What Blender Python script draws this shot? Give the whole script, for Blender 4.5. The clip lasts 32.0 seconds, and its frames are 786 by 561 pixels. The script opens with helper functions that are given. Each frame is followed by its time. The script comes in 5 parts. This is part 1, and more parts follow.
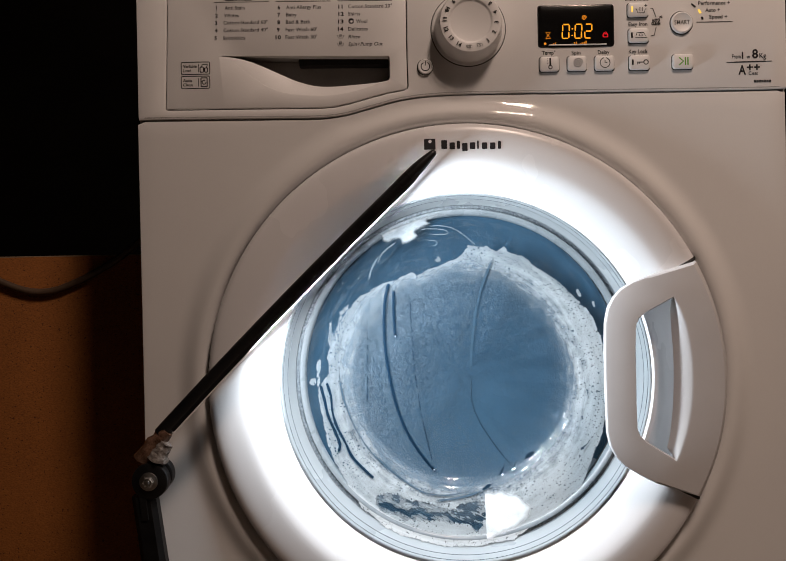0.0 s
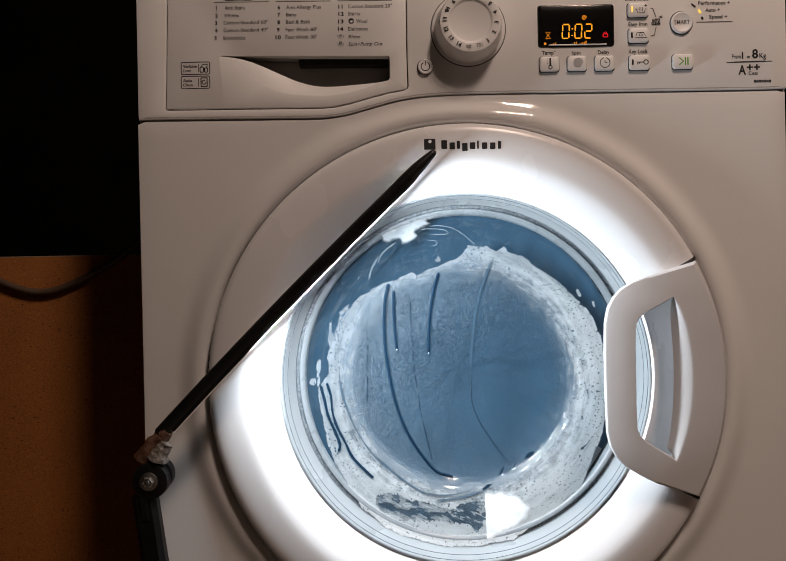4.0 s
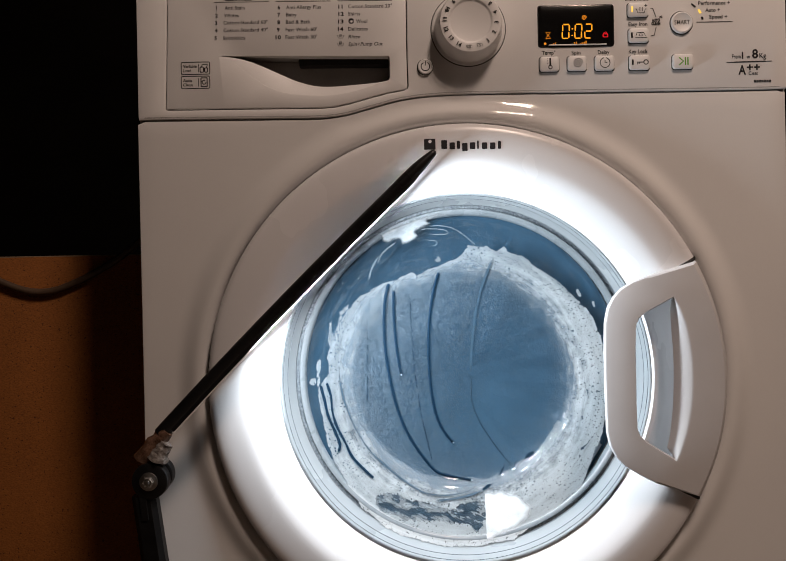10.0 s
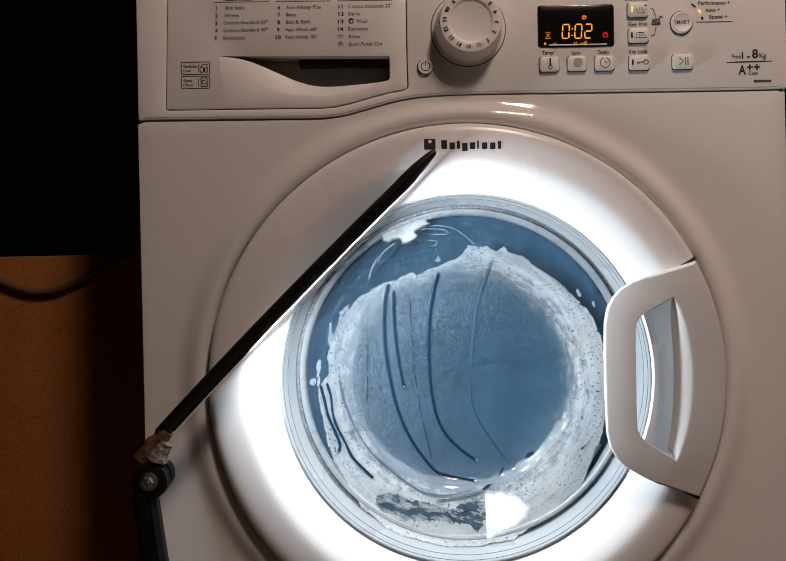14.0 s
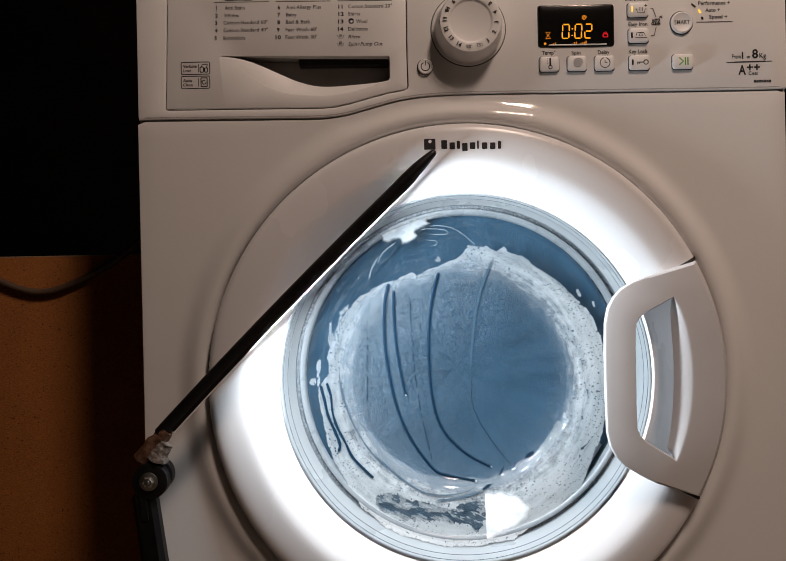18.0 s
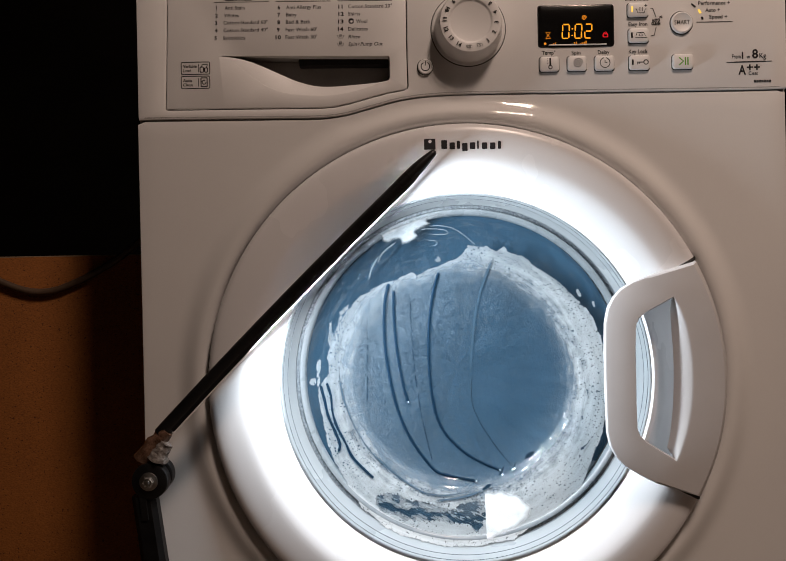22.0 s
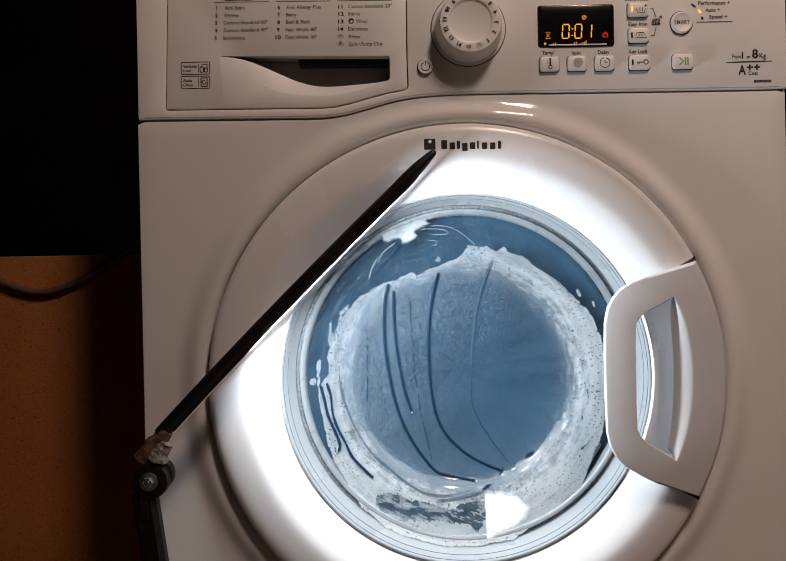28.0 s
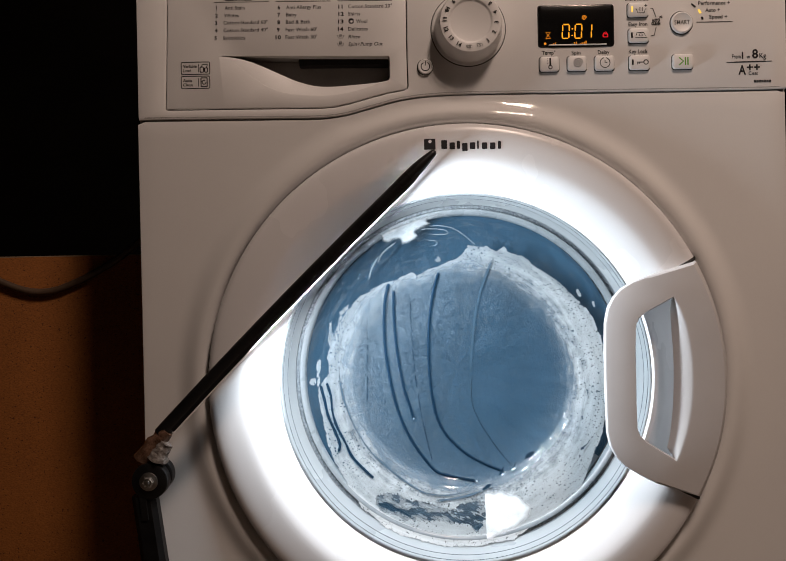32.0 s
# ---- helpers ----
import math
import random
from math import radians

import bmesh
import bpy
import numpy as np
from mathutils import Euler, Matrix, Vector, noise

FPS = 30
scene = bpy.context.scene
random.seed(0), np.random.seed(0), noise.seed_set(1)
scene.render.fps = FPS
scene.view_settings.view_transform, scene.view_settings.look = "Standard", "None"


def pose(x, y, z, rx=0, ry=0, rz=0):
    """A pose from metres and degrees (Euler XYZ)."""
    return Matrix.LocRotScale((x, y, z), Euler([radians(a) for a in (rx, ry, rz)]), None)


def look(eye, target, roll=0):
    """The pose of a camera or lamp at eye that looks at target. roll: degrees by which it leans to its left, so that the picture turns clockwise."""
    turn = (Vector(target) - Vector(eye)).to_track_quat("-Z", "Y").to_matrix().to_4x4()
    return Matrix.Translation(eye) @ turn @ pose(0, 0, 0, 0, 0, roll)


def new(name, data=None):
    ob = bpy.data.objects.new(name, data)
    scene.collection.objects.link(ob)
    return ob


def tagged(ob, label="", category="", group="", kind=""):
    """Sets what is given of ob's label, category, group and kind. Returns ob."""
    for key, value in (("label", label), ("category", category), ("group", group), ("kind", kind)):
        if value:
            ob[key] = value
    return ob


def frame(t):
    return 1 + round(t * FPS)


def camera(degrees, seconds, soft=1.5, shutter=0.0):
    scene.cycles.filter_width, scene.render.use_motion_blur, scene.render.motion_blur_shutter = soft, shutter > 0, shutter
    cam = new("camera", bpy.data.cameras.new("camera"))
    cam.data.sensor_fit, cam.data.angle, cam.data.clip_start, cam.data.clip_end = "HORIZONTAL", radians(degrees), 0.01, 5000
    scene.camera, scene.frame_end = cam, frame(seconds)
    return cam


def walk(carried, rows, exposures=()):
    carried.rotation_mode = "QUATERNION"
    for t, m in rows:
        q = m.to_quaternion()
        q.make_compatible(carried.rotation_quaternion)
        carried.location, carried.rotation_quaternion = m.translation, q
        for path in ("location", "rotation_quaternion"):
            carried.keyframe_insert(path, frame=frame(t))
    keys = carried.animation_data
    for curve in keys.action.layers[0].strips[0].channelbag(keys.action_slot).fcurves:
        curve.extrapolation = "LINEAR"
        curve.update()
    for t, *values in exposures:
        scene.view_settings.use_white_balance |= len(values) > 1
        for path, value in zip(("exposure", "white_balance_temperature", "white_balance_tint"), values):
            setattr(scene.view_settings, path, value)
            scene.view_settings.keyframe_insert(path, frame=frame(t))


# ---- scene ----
cam = camera(51.54, 32.0, 0.5)
EYE = (-0.0670, -0.75, 0.5486)
STILL = look(EYE, (-0.0670, 0.0, 0.5486), -1.1)
walk(cam, [(0.0, STILL), (32.0, STILL)])

# ---- light ----
world = bpy.data.worlds.new("room_air")
world.use_nodes = True
scene.world = world
world.node_tree.nodes["Background"].inputs[0].default_value = (1.0, 0.80, 0.62, 1)
world.node_tree.nodes["Background"].inputs[1].default_value = 0.006
scene.view_settings.exposure = 0.0


def ceiling_lamp(x, y, z, watts, length, target):
    """A ceiling light of three short tubes side by side."""
    at = look((x, y, z), target)
    for k in range(3):
        data = bpy.data.lights.new("ceiling_tube", "AREA")
        data.energy, data.shape, data.size, data.size_y = watts / 3, "RECTANGLE", length, 0.020
        data.color = (1.0, 0.76, 0.63)
        new("ceiling_tube_light", data).matrix_world = at @ pose(0, (k - 1) * 0.13, 0)


ceiling_lamp(0.435, -1.00, 2.00, 20.5, 0.26, (0.92, -0.25, 1.30))
LED_STRENGTH = 565.0

# ---- materials ----


class Nodes:
    """A short way to write a node material."""

    def __init__(self, name):
        self.mat = bpy.data.materials.new(name)
        self.mat.use_nodes = True
        self.tree = self.mat.node_tree
        self.tree.nodes.clear()
        self.out = self.tree.nodes.new("ShaderNodeOutputMaterial")

    def add(self, kind, **inputs):
        node = self.tree.nodes.new("ShaderNode" + kind)
        for key, value in inputs.items():
            self.put(node, key.replace("_", " "), value)
        return node

    def put(self, node, key, value):
        socket = node.inputs[int(key[1:])] if key[0] == "i" and key[1:].isdigit() else node.inputs[key]
        if isinstance(value, bpy.types.NodeSocket):
            self.tree.links.new(value, socket)
        else:
            socket.default_value = (*value, 1.0) if isinstance(value, tuple) and len(value) == 3 and socket.type == "RGBA" else value

    def coords(self, scale=(1, 1, 1)):
        tc = self.tree.nodes.new("ShaderNodeTexCoord")
        mp = self.add("Mapping", Vector=tc.outputs["Object"], Scale=scale)
        return mp.outputs[0]

    def noise(self, scale, detail=3.0, rough=0.55, vector=None):
        return self.add("TexNoise", Vector=vector or self.coords(), Scale=scale, Detail=detail, Roughness=rough).outputs["Fac"]

    def ramp(self, fac, stops):
        node = self.add("ValToRGB", Fac=fac)
        els = node.color_ramp.elements
        while len(els) < len(stops):
            els.new(0.5)
        for el, (at, col) in zip(els, stops):
            el.position, el.color = at, ((col, col, col, 1) if isinstance(col, float) else (*col, 1))
        return node.outputs[0]

    def math(self, op, a, b=0.0, clamp=False):
        node = self.tree.nodes.new("ShaderNodeMath")
        node.operation, node.use_clamp = op, clamp
        self.put(node, "i0", a), self.put(node, "i1", b)
        return node.outputs[0]

    def bump(self, height, strength, distance=0.001):
        return self.add("Bump", Height=height, Strength=strength, Distance=distance).outputs[0]

    def finish(self, shader):
        self.tree.links.new(shader.outputs[0] if isinstance(shader, bpy.types.Node) else shader, self.out.inputs[0])
        return self.mat


def surface(name, low, high, rough=(0.35, 0.45), metal=0.0, scale=18.0, fine=600.0, bump=0.05, coat=0.0, stops=(0.35, 0.7)):
    """An opaque surface with stains at one scale and grain at another."""
    m = Nodes(name)
    wide, grain = m.noise(scale, 4), m.noise(fine, 2)
    mixed = m.math("ADD", m.math("MULTIPLY", wide, 0.75), m.math("MULTIPLY", grain, 0.25))
    col = m.ramp(mixed, [(stops[0], low), (stops[1], high)])
    rgh = m.add("MapRange", Value=wide, i3=rough[0], i4=rough[1]).outputs[0]
    b = m.add("BsdfPrincipled", Base_Color=col, Roughness=rgh, Metallic=metal, Normal=m.bump(grain, bump))
    b.inputs["Coat Weight"].default_value = coat
    return m.finish(b)


def glow(name, colour, strength):
    m = Nodes(name)
    return m.finish(m.add("Emission", Color=colour, Strength=strength))


ENAMEL = surface("white_enamel", (0.74, 0.73, 0.72), (0.78, 0.775, 0.76), (0.055, 0.085), scale=9, fine=900, bump=0.03)
FASCIA = surface("white_panel_plastic", (0.77, 0.76, 0.75), (0.83, 0.825, 0.815), (0.36, 0.48), scale=14, fine=1400, bump=0.06)
RING = surface("white_door_plastic", (0.775, 0.775, 0.785), (0.80, 0.80, 0.81), (0.24, 0.30), scale=5, fine=1200, bump=0.03)
HANDLE = surface("handle_plastic", (0.61, 0.61, 0.62), (0.67, 0.67, 0.68), (0.34, 0.46), scale=20, fine=1500, bump=0.06)
POCKET = surface("pocket_plastic", (0.34, 0.33, 0.32), (0.40, 0.39, 0.38), (0.4, 0.5), scale=30, bump=0.04)
INK = surface("black_print", (0.018, 0.017, 0.018), (0.03, 0.028, 0.028), (0.5, 0.6), bump=0.0)
GREEN_INK = surface("green_print", (0.12, 0.36, 0.04), (0.16, 0.42, 0.06), (0.4, 0.5), bump=0.0)
GAP = surface("dark_gap", (0.010, 0.009, 0.009), (0.02, 0.018, 0.017), (0.6, 0.7), bump=0.0)
BLACK = surface("black_plastic", (0.004, 0.004, 0.0045), (0.012, 0.012, 0.013), (0.28, 0.45), scale=40, fine=900, bump=0.10)
ARM_BLACK = surface("black_painted_metal", (0.005, 0.005, 0.0055), (0.012, 0.012, 0.0125), (0.38, 0.5), scale=50, fine=1200, bump=0.12)
STEEL = surface("worn_steel", (0.42, 0.41, 0.39), (0.62, 0.60, 0.57), (0.25, 0.45), 1.0, scale=200, fine=1500, bump=0.1)
PALE_RING = surface("frosted_pale_trim", (0.29, 0.325, 0.345), (0.33, 0.365, 0.385), (0.22, 0.34), 0.0, scale=8, fine=500, bump=0.05, stops=(0.2, 0.8))
DULL_RING = surface("milky_glass_rim", (0.19, 0.22, 0.24), (0.24, 0.27, 0.29), (0.22, 0.34), scale=30, fine=500, bump=0.05)
RUBBER = surface("grey_rubber", (0.035, 0.048, 0.062), (0.23, 0.26, 0.28), (0.30, 0.45), scale=480, fine=700, bump=0.3)
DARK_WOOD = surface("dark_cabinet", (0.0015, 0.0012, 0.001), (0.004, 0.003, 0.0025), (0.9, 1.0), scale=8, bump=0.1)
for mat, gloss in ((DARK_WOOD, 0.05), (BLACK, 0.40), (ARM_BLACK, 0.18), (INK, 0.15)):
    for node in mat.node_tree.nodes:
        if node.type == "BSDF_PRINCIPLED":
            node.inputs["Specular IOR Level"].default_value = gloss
WALL = surface("painted_wall", (0.24, 0.21, 0.18), (0.30, 0.27, 0.23), (0.7, 0.85), scale=4, fine=200, bump=0.2)
FLOOR = surface("floor_vinyl", (0.10, 0.07, 0.05), (0.18, 0.13, 0.09), (0.4, 0.6), scale=5, bump=0.1)
TAPE = surface("clear_tape", (0.10, 0.085, 0.075), (0.40, 0.37, 0.345), (0.06, 0.16), scale=120, fine=500, bump=0.7, stops=(0.38, 0.70))
OLD_TAPE = surface("brown_tape", (0.06, 0.030, 0.018), (0.22, 0.13, 0.09), (0.12, 0.28), scale=110, fine=600, bump=0.5)
CABLE = surface("brown_cable_sheath", (0.085, 0.052, 0.032), (0.13, 0.085, 0.055), (0.4, 0.55), scale=80, bump=0.1)
AMBER = glow("amber_segment", (1.0, 0.36, 0.02), 1.1)
AMBER_DIM = glow("amber_icon", (1.0, 0.30, 0.02), 0.8)
RED = glow("red_icon", (1.0, 0.02, 0.03), 0.75)
LAMP_YELLOW = glow("yellow_indicator", (1.0, 0.62, 0.12), 1.1)
LED = glow("white_led", (0.87, 0.935, 1.0), LED_STRENGTH)


def chipboard():
    m = Nodes("chipboard")
    flakes = m.add("TexVoronoi", Vector=m.coords((1, 1, 1.6)), Scale=420.0)
    mixed = m.math("ADD", m.math("MULTIPLY", flakes.outputs["Distance"], 0.5), m.math("MULTIPLY", m.noise(9, 5), 0.6))
    col = m.ramp(mixed, [(0.30, (0.24, 0.080, 0.0135)), (0.75, (0.39, 0.134, 0.024))])
    specks = m.ramp(m.noise(300, 1), [(0.64, (1.0, 1.0, 1.0)), (0.72, (0.35, 0.3, 0.25))])
    mul = m.add("MixRGB", Fac=1.0, Color1=col, Color2=specks)
    mul.blend_type = "MULTIPLY"
    return m.finish(m.add("BsdfPrincipled", Base_Color=mul.outputs[0], Roughness=0.75, Normal=m.bump(flakes.outputs["Distance"], 0.2)))


def thin_glass():
    """Clear glass whose body lets light through and whose faces mirror by their angle."""
    m = Nodes("clear_glass")
    fres = m.add("Fresnel", IOR=1.5, Normal=m.bump(m.noise(28, 2), 0.012, 0.004))
    gloss = m.add("BsdfGlossy", Color=(1.0, 1.0, 1.0), Roughness=0.05, Normal=m.bump(m.noise(28, 2), 0.006, 0.004))
    clear = m.add("BsdfTransparent", Color=(0.93, 0.965, 0.975))
    return m.finish(m.add("MixShader", Fac=fres.outputs[0], i1=clear.outputs[0], i2=gloss.outputs[0]))


def laundry_cloth():
    m = Nodes("wet_blue_cloth")
    weave, folds = m.noise(260, 2), m.noise(16, 4)
    col = m.ramp(folds, [(0.30, (0.0095, 0.050, 0.096)), (0.72, (0.013, 0.062, 0.114))])
    return m.finish(m.add("BsdfPrincipled", Base_Color=col, Roughness=0.8, Normal=m.bump(weave, 0.3, 0.002)))


def round_coords(m, cx, cz, along, across):
    """Coordinates that run round the door's axis and outwards from it."""
    tc = m.tree.nodes.new("ShaderNodeTexCoord")
    sep = m.add("SeparateXYZ", Vector=tc.outputs["Object"])
    dx, dz = m.math("SUBTRACT", sep.outputs[0], cx), m.math("SUBTRACT", sep.outputs[2], cz)
    far = m.math("SQRT", m.math("ADD", m.math("MULTIPLY", dx, dx), m.math("MULTIPLY", dz, dz)))
    angle = m.math("ARCTAN2", dx, dz)
    vec = m.add("CombineXYZ", X=m.math("MULTIPLY", angle, along), Y=m.math("MULTIPLY", far, across))
    return vec.outputs[0], far


def stored(m, key):
    node = m.add("Attribute")
    node.attribute_name = key
    return node.outputs["Fac"]


def wobble(m, value, *waves):
    """A distance made uneven by noises of (scale, amount[, stretch])."""
    for scale, amount, *stretch in waves:
        n = m.noise(scale, 3, 0.6, m.coords(stretch[0]) if stretch else None)
        value = m.math("ADD", value, m.math("MULTIPLY", m.math("SUBTRACT", n, 0.5), amount))
    return value


def step(m, value, lo, hi):
    node = m.add("MapRange", Value=value, i1=lo, i2=hi, i3=0.0, i4=1.0)
    node.interpolation_type = "SMOOTHSTEP"
    return node.outputs[0]


def suds_film():
    """Soap suds: a smeared pale skin with pin holes, a ragged edge and open water in it."""
    m = Nodes("soap_foam")
    smear, far = round_coords(m, -0.0017, 0.4493, 3.2, 160.0)
    streak = m.noise(1.0, 5, 0.65, smear)
    mid, small = m.noise(120, 4, 0.6), m.noise(900, 3, 0.7)
    body = step(m, wobble(m, stored(m, "edge"), (110, 0.0050), (420, 0.0034)), 0.0, 0.0007)
    skin_cover = m.add("MapRange", Value=m.math("ADD", m.math("MULTIPLY", streak, 0.7), m.math("MULTIPLY", mid, 0.5)), i1=0.42, i2=0.70, i3=0.72, i4=0.98).outputs[0]
    skin_cover = m.math("ADD", skin_cover, m.math("MULTIPLY", m.math("SUBTRACT", small, 0.5), 0.7))
    for scale, size, where, limit in ((300.0, 0.34, 45, 0.475), (560.0, 0.30, 70, 0.49)):
        cell = m.add("TexVoronoi", Vector=m.coords((1, 1, 1.25)), Scale=scale)
        hole = m.ramp(m.math("ADD", cell.outputs["Distance"], m.math("MULTIPLY", m.math("SUBTRACT", m.noise(420, 2), 0.42), 0.9)), [(size * 0.7, 0.2), (size, 1.0)])
        skin_cover = m.math("MULTIPLY", skin_cover, m.math("MAXIMUM", hole, m.ramp(m.noise(where, 3), [(limit, 1.0), (limit + 0.06, 0.0)])))
    open_water = step(m, wobble(m, stored(m, "pool"), (150, 0.0075, (1.5, 1.0, 0.55)), (380, 0.0060, (1.6, 1.0, 0.4))), -0.0003, 0.0004)
    lean = m.add("Mapping", Vector=m.coords(), Rotation=(0.0, -0.45, 0.0))
    lean = m.add("Mapping", Vector=lean.outputs[0], Scale=(0.45, 1.0, 1.25))
    raft = m.ramp(m.noise(150, 3, 0.55, lean.outputs[0]), [(0.48, 0.0), (0.50, 0.46), (0.60, 0.38), (0.63, 0.66)])
    vein = m.ramp(m.noise(190, 4, 0.6, lean.outputs[0]), [(0.47, 1.0), (0.495, 0.25), (0.52, 1.0)])
    in_pool = m.math("MULTIPLY", raft, vein)
    cover = m.add("MixRGB", Fac=open_water, Color1=skin_cover, Color2=in_pool).outputs[0]
    rim = m.math("SUBTRACT", 1.0, step(m, wobble(m, stored(m, "edge"), (60, 0.012), (200, 0.006)), 0.002, 0.013))
    reach = m.math("ADD", far, m.math("ADD", m.math("MULTIPLY", mid, 0.022), m.math("MULTIPLY", streak, 0.024)))
    reach = m.math("MAXIMUM", step(m, reach, 0.120, 0.149), rim)
    # cover thins towards the lamp and thickens away, to offset its uneven light
    slant = m.add("SeparateXYZ", Vector=m.coords())
    slant = m.math("SUBTRACT", slant.outputs[0], m.math("SUBTRACT", slant.outputs[2], 0.4573))
    cover = m.math("MULTIPLY", cover, m.add("MapRange", Value=slant, i1=-0.17, i2=0.10, i3=0.43, i4=1.16).outputs[0])
    cover = m.math("MULTIPLY", m.math("MULTIPLY", cover, body), reach, True)
    low, high = (0.45, 0.485, 0.505), (0.67, 0.70, 0.715)
    b = m.add("BsdfPrincipled", Base_Color=m.ramp(streak, [(0.3, low), (0.72, high)]), Roughness=0.35, Normal=m.bump(small, 0.5, 0.001))
    b = m.add("MixShader", Fac=0.32, i1=b.outputs[0], i2=m.add("BsdfTranslucent", Color=high).outputs[0])
    return m.finish(m.add("MixShader", Fac=cover, i1=m.add("BsdfTransparent").outputs[0], i2=b.outputs[0]))


def pale_patch_film(name, low, high, fade, ragged):
    """A pale skin, foam smear and painted gleam alike, that thins out towards its outline."""
    m = Nodes(name)
    small = m.noise(700, 3, 0.7)
    cover = step(m, wobble(m, stored(m, "edge"), (70, ragged), (300, 0.0014)), -0.0002, fade)
    cover = m.math("MULTIPLY", cover, m.math("SUBTRACT", 1.0, step(m, wobble(m, stored(m, "pool"), (300, 0.0008)), 0.0, 0.0004)))
    cover = m.math("MULTIPLY", cover, m.ramp(m.noise(55, 3), [(0.30, 0.70), (0.55, 1.0)]))
    b = m.add("BsdfPrincipled", Base_Color=m.ramp(m.noise(120, 4), [(0.3, low), (0.7, high)]), Roughness=0.3, Normal=m.bump(small, 0.3, 0.001))
    return m.finish(m.add("MixShader", Fac=cover, i1=m.add("BsdfTransparent").outputs[0], i2=b.outputs[0]))


def wisp_film(name, colour, most):
    """A soft streak that thins out to its sides."""
    m = Nodes(name)
    cover = m.math("MULTIPLY", step(m, wobble(m, stored(m, "edge"), (500, 0.8)), 0.15, 0.75), most)
    b = m.add("BsdfPrincipled", Base_Color=colour, Roughness=0.35)
    return m.finish(m.add("MixShader", Fac=cover, i1=m.add("BsdfTransparent").outputs[0], i2=b.outputs[0]))


def mist_film(cx, cz, radius):
    """Fine droplets on the glass: thick at the rim and on one flank, thin in the middle."""
    m = Nodes("condensation")
    tc = m.tree.nodes.new("ShaderNodeTexCoord")
    sep = m.add("SeparateXYZ", Vector=tc.outputs["Object"])

    def away(ox, oz):
        dx, dz = m.math("SUBTRACT", sep.outputs[0], cx + ox), m.math("SUBTRACT", sep.outputs[2], cz + oz)
        return m.math("SQRT", m.math("ADD", m.math("MULTIPLY", dx, dx), m.math("MULTIPLY", dz, dz)))

    flank = m.add("MapRange", Value=away(0.046, -0.018), i1=0.005, i2=0.165, i3=0.0, i4=0.55).outputs[0]
    flank = m.math("MULTIPLY", flank, m.math("ADD", flank, 0.35))
    edge = step(m, away(0.004, 0.0), radius * 0.78, radius * 1.12)
    thick = m.math("MAXIMUM", flank, m.math("MULTIPLY", edge, 0.70))
    grain = None
    for turn, scale, amount in ((0.6, 1500, 3.4), (-0.5, 1350, 2.9), (1.3, 1700, 2.6), (-0.8, 650, 0.8)):
        lean = m.add("Mapping", Vector=tc.outputs["Object"], Rotation=(0.0, turn, 0.0))
        lean = m.add("Mapping", Vector=lean.outputs[0], Scale=(1.0, 1.0, 0.30))
        g = m.math("MULTIPLY", m.math("SUBTRACT", m.noise(scale, 2, 0.7, lean.outputs[0]), 0.5), amount)
        grain = g if grain is None else m.math("ADD", grain, g)
    cover = m.math("ADD", thick, m.math("MULTIPLY", grain, m.math("ADD", m.math("MULTIPLY", thick, 0.74), 0.32)))
    cover = m.math("ADD", cover, m.math("MULTIPLY", m.math("SUBTRACT", m.noise(26, 4), 0.5), 0.16), True)
    cover = m.math("MULTIPLY", cover, step(m, wobble(m, stored(m, "edge"), (110, 0.0050)), 0.0, 0.0015))
    cover = m.math("MULTIPLY", cover, m.math("SUBTRACT", 1.0, step(m, wobble(m, away(0.0, 0.0), (80, 0.006)), 0.113, 0.124)))
    b = m.add("BsdfPrincipled", Base_Color=(0.138, 0.190, 0.240), Roughness=0.6)
    t = m.add("BsdfTransparent")
    return m.finish(m.add("MixShader", Fac=cover, i1=t.outputs[0], i2=b.outputs[0]))


def haze_film():
    """A thin greasy film of soap with wisps swirling through it."""
    m = Nodes("soap_haze")
    swirl, far = round_coords(m, -0.0017, 0.4573, 1.6, 45.0)
    wisp = m.add("TexNoise", Vector=swirl, Scale=1.6, Detail=3.0, Roughness=0.5, Distortion=1.8).outputs["Fac"]
    line = m.ramp(wisp, [(0.47, 0.0), (0.50, 0.12), (0.53, 0.0)])
    cloud = m.add("MapRange", Value=m.noise(30, 3), i1=0.35, i2=0.7, i3=0.015, i4=0.05).outputs[0]
    cover = m.math("ADD", cloud, line)
    b = m.add("BsdfPrincipled", Base_Color=(0.20, 0.22, 0.23), Roughness=0.5)
    return m.finish(m.add("MixShader", Fac=cover, i1=m.add("BsdfTransparent").outputs[0], i2=b.outputs[0]))


def water_film():
    m = Nodes("soapy_water")
    b = m.add("BsdfPrincipled", Base_Color=m.ramp(m.noise(140, 4), [(0.35, (0.014, 0.045, 0.080)), (0.7, (0.040, 0.088, 0.130))]), Roughness=0.4)
    cover = m.add("MapRange", Value=m.noise(60, 3), i1=0.3, i2=0.7, i3=0.45, i4=0.75).outputs[0]
    return m.finish(m.add("MixShader", Fac=cover, i1=m.add("BsdfTransparent").outputs[0], i2=b.outputs[0]))


